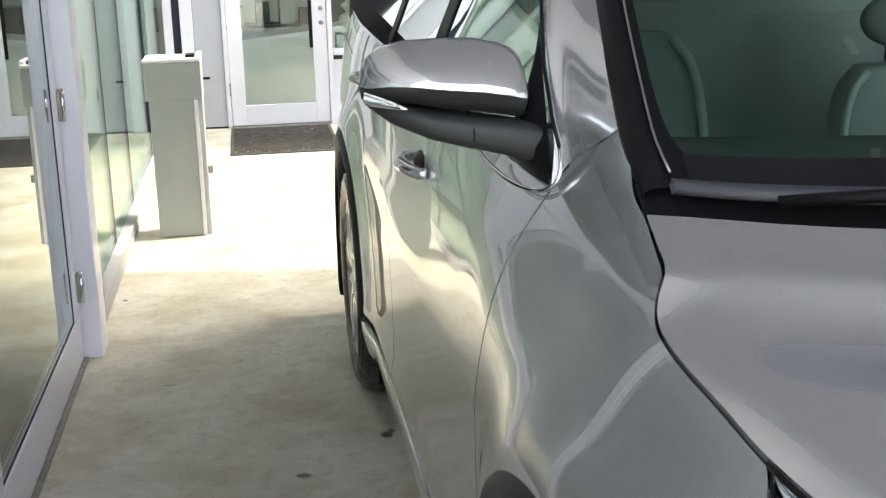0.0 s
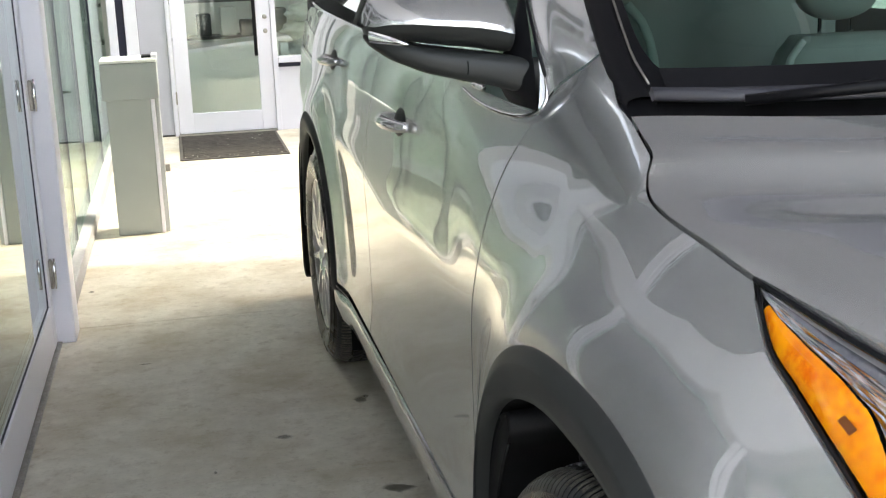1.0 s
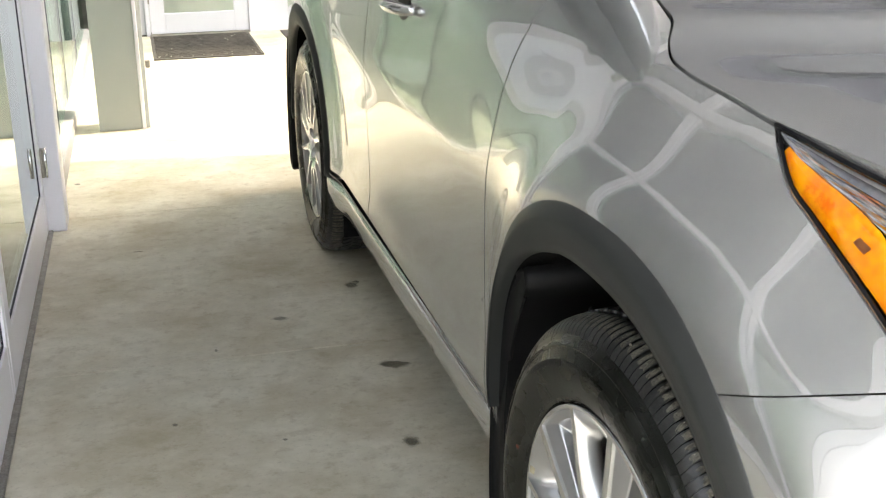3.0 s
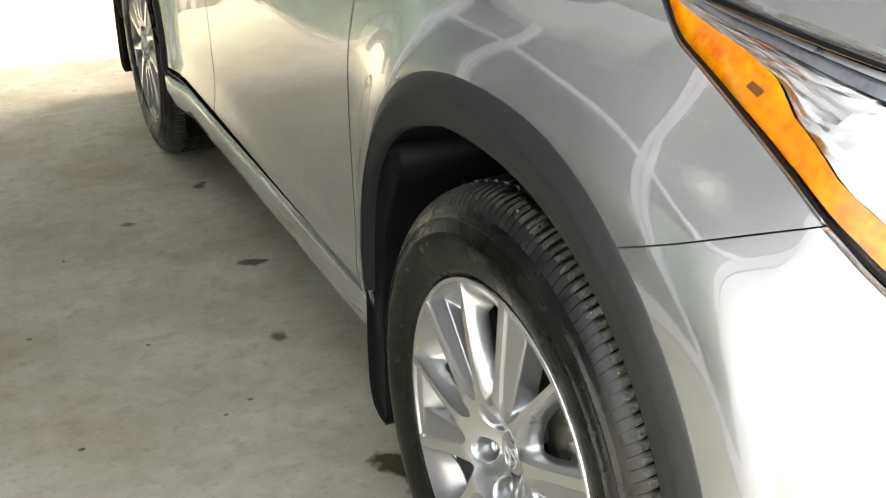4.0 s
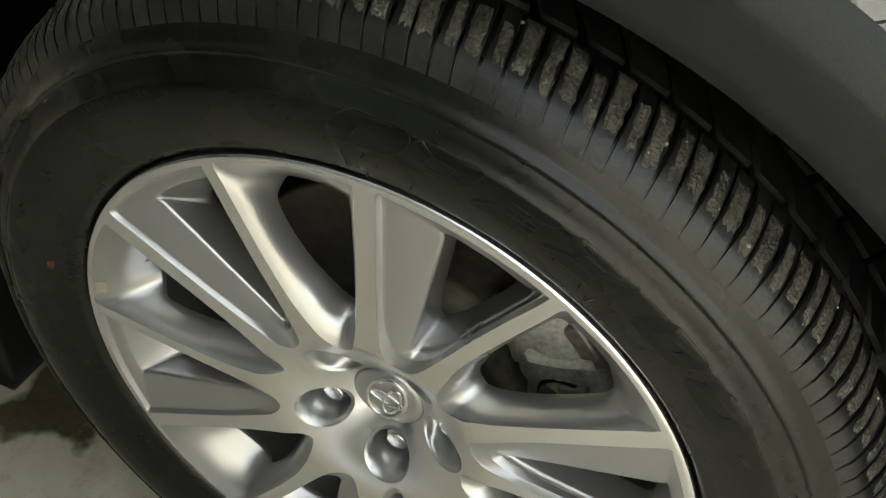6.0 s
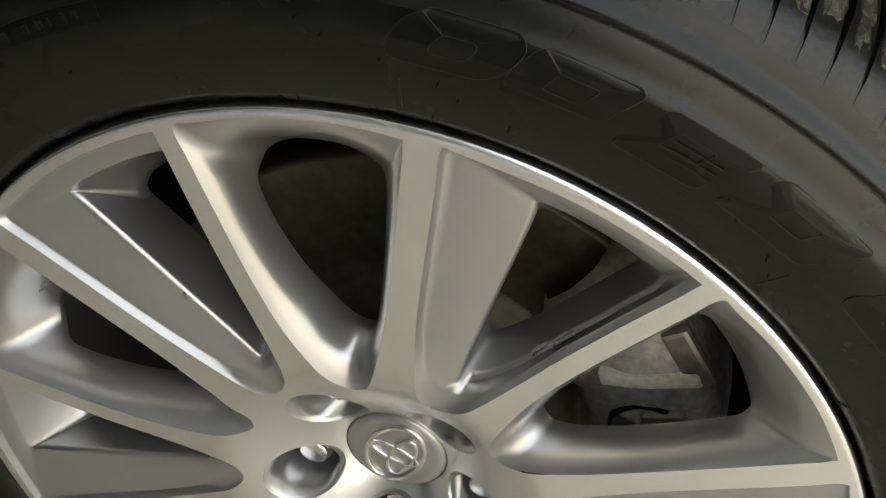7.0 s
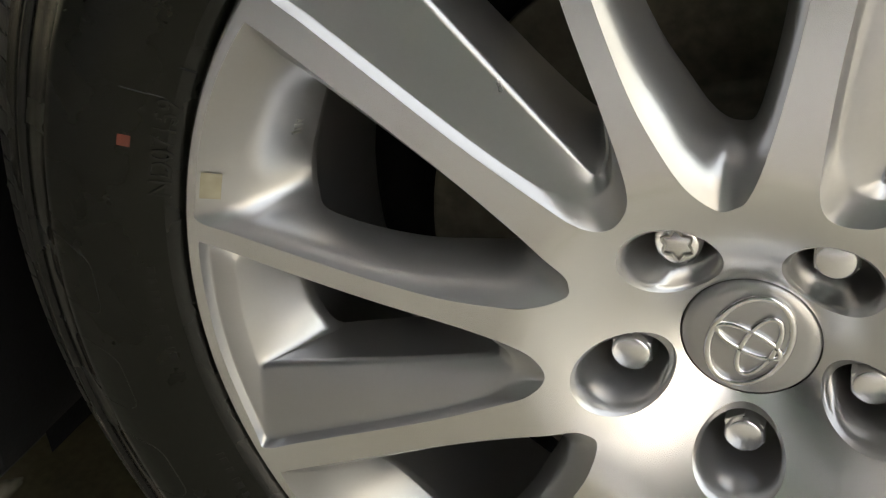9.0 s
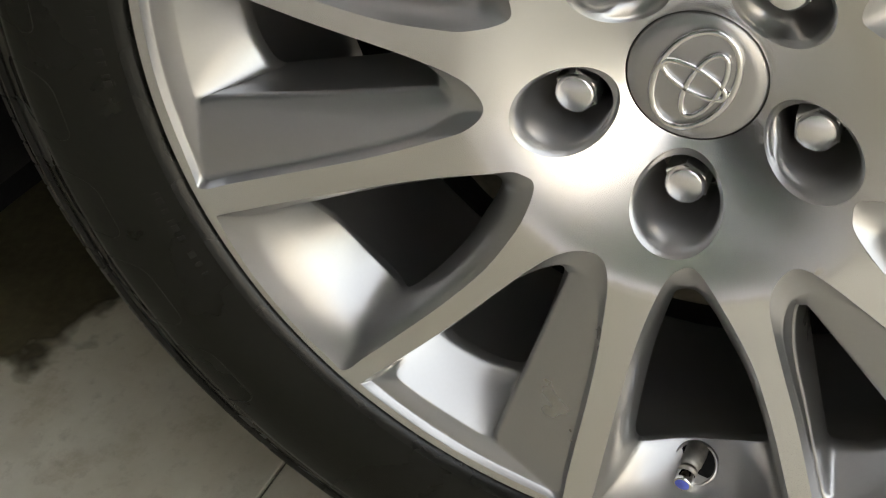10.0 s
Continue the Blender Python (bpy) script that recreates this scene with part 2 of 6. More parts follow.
def box(bm, x0, x1, y0, y1, z0, z1, bevel=0.0):
    g = bmesh.ops.create_cube(bm, size=1.0)
    for v in g["verts"]:
        v.co = Vector((x0 + (v.co.x + 0.5) * (x1 - x0), y0 + (v.co.y + 0.5) * (y1 - y0), z0 + (v.co.z + 0.5) * (z1 - z0)))
    if bevel:
        es = list({e for v in g["verts"] for e in v.link_edges})
        bmesh.ops.bevel(bm, geom=es, offset=bevel, segments=2, profile=0.5, affect="EDGES")
    return bm


def block(x0, x1, y0, y1, z0, z1, bevel=0.0):
    return box(bmesh.new(), x0, x1, y0, y1, z0, z1, bevel)


def grid(rows, closed_u=False, closed_v=False):
    """A sheet of quads through rows of points."""
    bm = bmesh.new()
    vs = [[bm.verts.new(p) for p in r] for r in rows]
    n, m = len(vs), len(vs[0])
    for i in range(n if closed_u else n - 1):
        for j in range(m if closed_v else m - 1):
            a, b, c, d = vs[i][j], vs[(i + 1) % n][j], vs[(i + 1) % n][(j + 1) % m], vs[i][(j + 1) % m]
            bm.faces.new((a, b, c, d))
    return bm


def tube(points, radius, sides=8, cap=True):
    """A round bar along a line of points."""
    pts = [Vector(p) for p in points]
    rings, up = [], None
    for i, p in enumerate(pts):
        d = (pts[min(i + 1, len(pts) - 1)] - pts[max(i - 1, 0)]).normalized()
        if up is None:
            up = d.orthogonal().normalized()
        up = (up - d * up.dot(d)).normalized()
        s = d.cross(up)
        r = radius[i] if isinstance(radius, (list, tuple)) else radius
        rings.append([p + (up * math.cos(a) + s * math.sin(a)) * r for a in [2 * math.pi * k / sides for k in range(sides)]])
    bm = grid(rings, closed_v=True)
    if cap:
        bm.verts.ensure_lookup_table()
        bm.faces.new(bm.verts[:sides])
        bm.faces.new(list(reversed(bm.verts[-sides:])))
    return bm


def smooth_line(pts, n):
    """n points along a Catmull-Rom curve through pts, even in length."""
    p = np.array([pts[0], *pts, pts[-1]], float)
    p[0], p[-1] = 2 * p[1] - p[2], 2 * p[-2] - p[-3]
    out = []
    for i in range(1, len(p) - 2):
        for s in np.linspace(0, 1, 16, endpoint=False):
            out.append(0.5 * (2 * p[i] + (p[i + 1] - p[i - 1]) * s + (2 * p[i - 1] - 5 * p[i] + 4 * p[i + 1] - p[i + 2]) * s ** 2
                              + (3 * p[i] - p[i - 1] - 3 * p[i + 1] + p[i + 2]) * s ** 3))
    out.append(p[-2])
    return even(out, n)


def even(pts, n):
    p = np.array(pts, float)
    d = np.r_[0, np.cumsum(np.linalg.norm(np.diff(p, axis=0), axis=1))]
    s = np.linspace(0, d[-1], n)
    return np.stack([np.interp(s, d, p[:, k]) for k in range(p.shape[1])], 1)


def coons(low, high, left, right):
    """A patch between four border lines (low and high share a count, left and right too)."""
    low, high, left, right = (np.array(a, float) for a in (low, high, left, right))
    n, m = len(low), len(left)
    out = np.zeros((m, n, low.shape[1]))
    for j in range(m):
        v = j / (m - 1)
        for i in range(n):
            u = i / (n - 1)
            out[j, i] = ((1 - v) * low[i] + v * high[i] + (1 - u) * left[j] + u * right[j]
                         - ((1 - u) * (1 - v) * low[0] + u * (1 - v) * low[-1] + (1 - u) * v * high[0] + u * v * high[-1]))
    return out


def lathe(profile, steps, mat4=None, closed=False):
    """A turned body about local z: profile of (radius, height)."""
    rows = []
    for k in range(steps):
        a = 2 * math.pi * k / steps
        rows.append([Vector((r * math.cos(a), r * math.sin(a), h)) for r, h in profile])
    return grid(rows, closed_u=True, closed_v=closed)


def ellipsoid(bm, c, r, seg=20, rings=12, wobble=0.0, seed=0):
    g = bmesh.ops.create_uvsphere(bm, u_segments=seg, v_segments=rings, radius=1)
    for v in g["verts"]:
        k = 1 + wobble * noise.noise(v.co * 2.3 + Vector((seed, 0, 0)))
        v.co = Vector((c[0] + v.co.x * r[0] * k, c[1] + v.co.y * r[1] * k, c[2] + v.co.z * r[2] * k))
    return bm


def merged(bms):
    out = bmesh.new()
    for b in bms:
        me = bpy.data.meshes.new("tmp")
        b.to_mesh(me)
        b.free()
        out.from_mesh(me)
        bpy.data.meshes.remove(me)
    return out


def moved(bm, m):
    bmesh.ops.transform(bm, matrix=m, verts=bm.verts[:])
    return bm



SHADE = material("lamp_trim_grey", (0.24, 0.245, 0.27), 0.22, metal=0.5, var=0.2, scale=30, fine=200)
AMBERMARK = material("brown_moulded_mark", (0.16, 0.045, 0.006), 0.5, var=0.3, scale=40, fine=200)

# ---------------------------------------------------------------- setting
def structure(name, bm, mat, label, category, smooth=False):
    return tagged(link(name, bm, mat, smooth=smooth), label, category, kind="structure")


structure("ground", block(-400, 400, -400, 400, -0.30, -0.06), YARD, "pale sunlit concrete yard reaching the horizon", "ground")
floor = tagged(new("floor"), "trowelled concrete slab with stains and joints", "floor", kind="structure")
JOINTS = [-9.0, -6.06, -4.48, -2.9, -1.32, 0.262, 1.842, 3.42, 5.0, 6.58, 8.16, 8.6]
for y0, y1 in zip(JOINTS[:-1], JOINTS[1:]):
    part("slab", block(-0.93, 9.0, y0 + 0.0012, y1 - 0.0012, -0.06, 0.0, 0.0012), CONCRETE, floor)
part("joint_filler", block(-0.93, 9.0, -8.99, 8.59, -0.058, -0.003), JOINT, floor)


def stain(x, y, rx, ry, seed, turn=0):
    bm = bmesh.new()
    rnd = random.Random(seed)
    ph = [rnd.uniform(0, 6.28) for _ in range(4)]
    ring_v = []
    for k in range(28):
        t = 2 * math.pi * k / 28
        q = 1 + 0.22 * math.sin(2 * t + ph[0]) + 0.16 * math.sin(3 * t + ph[1]) + 0.12 * math.sin(5 * t + ph[2]) + 0.10 * math.sin(9 * t + ph[3])
        px, py = rx * q * math.cos(t), ry * q * math.sin(t)
        c, s = math.cos(radians(turn)), math.sin(radians(turn))
        ring_v.append(bm.verts.new((x + px * c - py * s, y + px * s + py * c, 0.0015)))
    bm.faces.new(ring_v)
    bmesh.ops.scale(bm, vec=(1.35, 1.35, 1), space=Matrix.Translation((-x, -y, 0)), verts=bm.verts[:])
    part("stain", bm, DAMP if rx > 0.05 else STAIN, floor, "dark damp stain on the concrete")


for k, (x, y, rx, ry, turn) in enumerate(((0.04, 1.665, 0.022, 0.045, 60), (-0.013, 1.203, 0.018, 0.030, 30), (0.042, 2.336, 0.018, 0.03, 10), (-0.214, 2.103, 0.014, 0.04, 80), (-0.213, 0.909, 0.006, 0.007, 0),
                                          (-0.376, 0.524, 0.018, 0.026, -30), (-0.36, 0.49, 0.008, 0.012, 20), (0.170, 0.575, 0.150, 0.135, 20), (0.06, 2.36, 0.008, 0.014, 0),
                                          (-0.42, 1.9, 0.006, 0.012, 0), (-0.3, 1.3, 0.005, 0.009, 40), (-0.55, 1.45, 0.007, 0.010, 10), (-0.86, 3.95, 0.012, 0.02, 0),
                                          (-0.50, 0.9, 0.006, 0.008, 0), (-0.15, 0.95, 0.005, 0.008, 70), (-0.62, 2.9, 0.006, 0.02, 90))):
    stain(x, y, rx, ry, k, turn)

SUNBREAK = 5.0
canopy = block(-0.90, 4.3, -1.6, SUNBREAK + 0.24, 4.20, 4.45)
for v in canopy.verts:
    if v.co.y > 0:
        v.co.y += -0.17 * (v.co.x + 0.45)
structure("ceiling", canopy, SOFFIT, "toned-down grey canopy soffit over the drive", "ceiling")
for x0, x1, y0, y1 in ((-0.88, 4.28, -0.66, -0.64), (-0.88, 4.28, 1.74, 1.76), (1.20, 1.22, -1.58, 4.2), (3.60, 3.62, -1.58, 4.2)):
    structure("ceiling_joint", block(x0, x1, y0, y1, 4.190, 4.1985), GASKET, "dark joint between soffit panels", "trim")
tagged(link("ceiling_fitting", block(1.40, 1.46, 1.60, 1.70, 4.16, 4.199, 0.006), WHITE), "small white fitting under the canopy", "fitting")

# glazed wall along the drive
WALLX = -0.955


def glazed_bay(name, y0, y1, stile, rail, label, swing=False, gasket=True):
    """A door leaf or fixed light: two stiles, two rails, a pane and gaskets."""
    t = tagged(new(name), label, "door" if swing else "window", kind="structure")
    x0, x1, z0, z1 = WALLX - 0.03, WALLX + 0.018, 0.012, 2.30
    for a, b in ((y0, y0 + stile), (y1 - stile, y1)):
        part("stile", block(x0, x1, a, b, z0, z1, 0.004), WHITE, t)
    for a, b in ((z0, z0 + rail), (z1 - 0.10, z1)):
        part("rail", block(x0, x1 - 0.001, y0 + stile, y1 - stile, a, b, 0.004), WHITE, t)
    p = part("pane", block(WALLX + 0.002, WALLX + 0.008, y0 + stile - 0.01, y1 - stile + 0.01, z0 + rail - 0.01, z1 - 0.09), GLASS, t, "clear glass")
    p.visible_shadow = False
    for a, b in ((y0 + stile, y0 + stile + 0.005), (y1 - stile - 0.005, y1 - stile)):
        part("gasket", block(WALLX + 0.008, WALLX + 0.0105, a, b, z0 + rail, z1 - 0.10), GASKET, t, "dark blue glazing gasket")
    part("gasket", block(WALLX + 0.008, WALLX + 0.0105, y0 + stile + 0.01, y1 - stile - 0.01, z0 + rail, z0 + rail + 0.005), GASKET, t)
    return t


door = glazed_bay("door_1", 1.72, 3.225, 0.085, 0.155, "white aluminium glazed door, closed", True)
for z in (0.27, 0.91, 1.95):
    part("hinge", block(WALLX + 0.016, WALLX + 0.030, 3.205, 3.245, z - 0.052, z + 0.052, 0.004), STEEL, door, "worn steel butt hinge")
    part("hinge", tube([(WALLX + 0.034, 3.226, z - 0.055), (WALLX + 0.034, 3.226, z + 0.055)], 0.007, 10), CHROME, door, smooth=True)
part("pull_handle", tube([(WALLX + 0.02, 1.77, 0.95), (WALLX + 0.06, 1.77, 0.96), (WALLX + 0.06, 1.77, 1.24), (WALLX + 0.02, 1.77, 1.25)], 0.009), CHROME, door)
glazed_bay("window_1", 0.415, 1.705, 0.035, 0.155, "white framed fixed window")
glazed_bay("window_2", -0.26, 0.400, 0.035, 0.155, "white framed fixed window")
for n, z in ((1, 1.63), (2, 1.98)):
    structure("glazing_bar", block(WALLX - 0.02, WALLX + 0.026, -0.26, 3.24, z, z + 0.055, 0.004), WHITE, "white horizontal glazing bar across the windows", "glazing bar")
post = block(-1.02, -0.872, 3.245, 3.40, 0.0, 2.9, 0.006)
structure("door_post", post, WHITE, "white square post beside the door", "post")
structure("threshold", block(-0.975, -0.922, -0.26, 3.24, 0.0, 0.010, 0.003), STEEL, "worn aluminium door threshold", "threshold")
side_bay = tagged(new("window_3"), "butt-jointed shop glazing on a low sill", "window", kind="structure")
part("sill", block(-1.03, -0.905, 3.40, 8.60, 0.0, 0.085, 0.006), SILLGREY, side_bay, "low pale concrete sill")
for a, b in ((3.41, 4.62), (4.625, 5.56), (5.565, 7.0), (7.005, 8.55)):
    p = part("pane", block(-0.962, -0.952, a, b, 0.086, 2.6), SHOPGLASS, side_bay)
    p.visible_shadow = False
for y in (4.6225, 5.5625, 7.0025):
    part("glass_joint", block(-0.963, -0.951, y - 0.0045, y + 0.0045, 0.086, 2.6), GASKET, side_bay)
structure("wall_over_doors", block(-1.05, -0.91, -0.38, 8.6, 2.62, 5.6), WHITE, "white facade above the glazing", "wall")
structure("transom", block(-1.0, -0.93, -0.26, 3.245, 2.305, 2.615), WHITE, "white panel above the doors", "panel")
structure("corner_post", block(-1.1, -0.90, -0.40, -0.27, 0, 4.6, 0.006), WHITE, "white post at the corner of the building", "post")

# end wall with its door
Y = 8.60
for x0, x1 in ((-0.92, -0.855), (-0.795, -0.70), (-0.485, -0.452), (0.318, 0.358)):
    structure("door_frame", block(x0, x1, Y - 0.03, Y + 0.09, 0.0, 2.6, 0.005), WHITE, "white aluminium frame upright", "frame")
structure("side_light", block(-0.856, -0.794, Y + 0.02, Y + 0.03, 0, 2.6), GASKET, "dark narrow side light", "window")
lav = tagged(new("door_3"), "pale lavender panel door with dark lever", "door", kind="structure")
part("leaf", block(-0.70, -0.487, Y, Y + 0.045, 0.012, 2.12, 0.003), PANELGREY, lav)
part("lever", tube([(-0.655, Y - 0.004, 0.40), (-0.655, Y - 0.04, 0.40), (-0.60, Y - 0.045, 0.40)], 0.010), BLACK, lav, "black lever handle")
structure("gap_strip", block(-0.702, -0.698, Y - 0.002, Y + 0.004, 0, 2.6), GASKET, "dark shadow gap", "trim")
end_door = tagged(new("door_4"), "white framed glass entrance door, closed", "door", kind="structure")
for x0, x1 in ((-0.448, -0.335), (0.205, 0.315)):
    part("stile", block(x0, x1, Y - 0.012, Y + 0.035, 0.015, 2.12, 0.004), WHITE, end_door)
for z0, z1 in ((0.015, 0.172), (2.0, 2.12)):
    part("rail", block(-0.335, 0.205, Y - 0.011, Y + 0.034, z0, z1, 0.004), WHITE, end_door)
p = part("pane", block(-0.345, 0.215, Y + 0.008, Y + 0.014, 0.165, 2.01), GLASS, end_door)
p.visible_shadow = False
part("stop", block(0.178, 0.205, Y - 0.020, Y - 0.012, 0.60, 1.2, 0.003), BLACK, end_door, "dark pull bar")
for z in (0.79, 0.90):
    part("lock", moved(lathe([(0, 0.012), (0.014, 0.011), (0.018, 0.006), (0.018, 0)], 20), Matrix.Translation((0.274, Y - 0.012, z)) @ Matrix.Rotation(radians(90), 4, "X")), STEEL, end_door, "round steel lock", smooth=True)
for z in (0.30, 1.1, 1.9):
    part("hinge", block(-0.462, -0.446, Y - 0.030, Y - 0.010, z - 0.05, z + 0.05, 0.002), STEEL, end_door)
structure("door_sill", block(-0.46, 0.32, Y - 0.05, Y + 0.05, 0, 0.012, 0.003), STEEL, "metal door sill", "threshold")
structure("wall_panel", block(0.358, 9.0, Y, Y + 0.08, 0, 0.50), WHITE, "white panel below the shop window", "wall")
structure("window_sill", block(0.358, 9.0, Y - 0.045, Y + 0.09, 0.535, 0.585, 0.006), WHITE, "white window sill", "sill")
structure("panel_groove", block(0.358, 9.0, Y - 0.006, Y + 0.02, 0.50, 0.535), GASKET, "dark groove under the sill", "trim")
w4 = tagged(new("window_4"), "shop window over a white panel", "window", kind="structure")
p = part("pane", block(0.36, 9.0, Y + 0.02, Y + 0.028, 0.585, 2.2), GLASS, w4)
p.visible_shadow = False
for x in (0.80, 2.2, 3.6):
    part("mullion", block(x, x + 0.06, Y - 0.005, Y + 0.05, 0.586, 2.2, 0.004), WHITE, w4)
# Upper wall is out of view, added dark for the hood to reflect.
structure("wall_north", block(-1.1, 9.0, Y, Y + 0.12, 2.2, 9.0), UNSEENDARK, "unseen dark wall added above the end door", "wall")

# Added wall, never in view, dims the open yard reflected in the bumper.
structure("wall_west", block(-9.2, -9.0, -12.0, -0.5, -0.06, 5.5), SILLGREY, "unseen plain grey wall added across the yard", "wall")
# Added wall, out of view, hides bright sky from the car's reflections.
structure("wall_east", block(6.5, 6.7, -3.0, 8.6, 0.0, 6.6), UNSEENDARK, "unseen dark wall added across the drive", "wall")

mat = thing("door_mat", "dark ribbed rubber door mat flecked with dirt", "mat")
part("mat_base", block(-0.462, 0.300, 7.31, 8.50, 0.0, 0.010, 0.003), MATBLACK, mat)
for k in range(38):
    part("mat_rib", block(-0.44, 0.278, 7.345 + 0.03 * k, 7.358 + 0.03 * k, 0.0095, 0.014), MATBLACK, mat)
mat2 = thing("door_mat", "dark rubber mat beside the shop window", "mat")
part("mat_base", block(0.55, 1.5, 7.4, 8.5, 0.0, 0.010, 0.003), MATBLACK, mat2)
crumbs = bmesh.new()
rnd = random.Random(2)
for k in range(26):
    g = bmesh.ops.create_icosphere(crumbs, subdivisions=1, radius=rnd.uniform(0.003, 0.008))
    c = Vector((rnd.uniform(-0.44, 0.28), rnd.choice((rnd.uniform(7.33, 7.5), rnd.uniform(7.33, 8.4))), 0.016))
    for v in g["verts"]:
        v.co = Vector((v.co.x, v.co.y, v.co.z * 0.4)) + c
tagged(link("dirt_crumbs", crumbs, PEBBLE), "pale dirt crumbs scattered on the mat", "dirt", kind="stuff")

# grey bin
bin_t = thing("litter_bin", "grey powder-coated litter bin with overhanging lid", "bin")
part("body", block(-0.786, -0.572, 5.03, 5.245, 0.0, 0.70, 0.004), BINGREY, bin_t)
part("side_panel", block(-0.571, -0.553, 5.025, 5.25, 0.0, 0.70, 0.003), WHITE, bin_t, "pale edge panel")
part("side_panel", block(-0.551, -0.532, 5.05, 5.24, 0.0, 0.69, 0.003), BINGREY, bin_t)
part("lid_box", block(-0.802, -0.528, 5.005, 5.27, 0.685, 0.866, 0.005), BINGREY, bin_t)
part("lid", block(-0.802, -0.526, 5.003, 5.272, 0.868, 0.884, 0.004), PLASTER, bin_t, "pale lid top")
part("ash_tray", block(-0.600, -0.545, 5.06, 5.16, 0.884, 0.897, 0.003), BLACK, bin_t)
part("ash_tray_rim", block(-0.552, -0.524, 5.02, 5.20, 0.884, 0.902, 0.004), WHITE, bin_t)
part("catch", block(-0.530, -0.505, 5.10, 5.14, 0.30, 0.34, 0.006), STEEL, bin_t)

# rooms behind the glass
# Added white wall, out of view, brightens the glazing that the car reflects.
structure("bounce_wall_near", block(-1.30, -1.20, -0.28, 1.69, 0.004, 3.0), PLASTER, "unseen white wall added to brighten the windows", "wall")
structure("room_partition", block(-1.32, -1.26, 3.42, 8.5, 0.004, 3.0), PARTITION, "grey-green partition behind the shop glazing", "wall")
structure("room_floor", block(-7.0, -0.975, -0.3, 8.6, -0.05, 0.004), TILE, "beige tiled showroom floor", "floor")
structure("room_wall_west", block(-7.1, -7.0, -0.3, 8.6, 0, 3.6), PLASTER, "pale showroom back wall", "wall")
structure("room_wall_north", block(-7.0, -1.03, 8.5, 8.6, 0, 3.0), PLASTER, "pale showroom end wall", "wall")
structure("room_wall_south", block(-7.0, -1.1, -0.4, -0.3, 0, 3.6), PLASTER, "pale showroom end wall", "wall")
structure("room_ceiling", block(-7.0, -1.05, -0.3, 8.6, 3.0, 3.04), PLASTER, "white showroom ceiling", "ceiling")
structure("back_room_floor", block(-1.5, 9.0, 8.72, 13.0, -0.05, 0.004), DARKTILE, "dark tiled back room floor", "floor")
structure("back_room_wall", block(-1.5, 9.0, 13.0, 13.1, 0, 3.0), PLASTER, "dim back room wall", "wall")
structure("back_room_wall_west", block(-1.6, -1.5, 8.72, 13.0, 0, 3.0), PLASTER, "dim back room side wall", "wall")
structure("back_room_ceiling", block(-1.5, 9.0, 8.72, 13.0, 3.0, 3.04), PLASTER, "back room ceiling", "ceiling")
counter = thing("counter", "low white counter behind the glass door", "counter")
front = bmesh.new()
q = [(-0.45, 8.80, 0.0), (0.90, 10.6, 0.0), (0.90, 10.6, 0.62), (-0.45, 8.80, 0.62)]
fv = [front.verts.new(p) for p in q]
front.faces.new(fv)
ext = bmesh.ops.extrude_face_region(front, geom=front.faces[:])
bmesh.ops.translate(front, verts=[v for v in ext["geom"] if isinstance(v, bmesh.types.BMVert)], vec=(-0.06, 0.05, 0))
part("front_panel", front, PLASTER, counter)
part("top", moved(block(-1.10, 1.10, -0.02, 0.35, 0.0, 0.03, 0.005), Matrix.Translation((0.22, 9.70, 0.62)) @ Matrix.Rotation(math.atan2(1.8, 1.35), 4, "Z")), WHITE, counter)
structure("inner_mat", block(-0.40, 0.25, 8.66, 9.0, 0.004, 0.014), MATBLACK, "dark inner mat", "mat")
shelf = thing("display_shelf", "dark shelving with stacked goods", "shelf")
for z in (0.6, 0.95, 1.3, 1.65):
    part("board", block(-0.9, 1.6, 10.9, 11.3, z, z + 0.03), DARKWARE, shelf)
for x in (-0.9, 0.35, 1.57):
    part("upright", block(x, x + 0.04, 10.9, 11.3, 0, 1.9), DARKWARE, shelf)
rnd = random.Random(9)
for z in (0.63, 0.98, 1.33):
    x = -0.8
    while x < 1.5:
        w = rnd.uniform(0.12, 0.3)
        h = rnd.uniform(0.12, 0.28)
        g = tagged(link("stock_box", block(x, x + w, 10.92, 11.2, z, z + h, 0.01), rnd.choice((DARKWARE, BINGREY, DASH, PLASTER))), "boxed goods standing on the dark shelf", "box", "goods on the shelf")
        x += w + rnd.uniform(0.02, 0.12)
ledge = thing("window_bench", "white bench inside the shop window", "bench")
part("top", block(0.37, 2.2, 8.72, 9.25, 0.50, 0.54, 0.005), WHITE, ledge)
part("front", block(0.37, 2.2, 9.2, 9.24, 0.0, 0.50), WHITE, ledge)
for k, (x, y, z, r) in enumerate(((0.62, 8.92, 0.62, (0.16, 0.13, 0.085)), (0.60, 8.94, 0.77, (0.17, 0.13, 0.075)), (0.66, 8.92, 0.91, (0.18, 0.14, 0.075)), (1.0, 8.95, 0.63, (0.17, 0.14, 0.09)), (0.98, 8.95, 0.80, (0.18, 0.13, 0.08)))):
    bag = link("wrapped_bundle", ellipsoid(bmesh.new(), (x, y, z), r, 28, 18, 0.35, k * 3.1), WRAP, smooth=True)
    tagged(bag, "milky plastic wrapped bundle on the window bench", "bundle", "bundles in the window")
tagged(link("paper_stack", block(0.40, 0.46, 8.75, 8.95, 0.541, 0.68, 0.004), PLASTER), "white paper stack on the window bench", "paper")
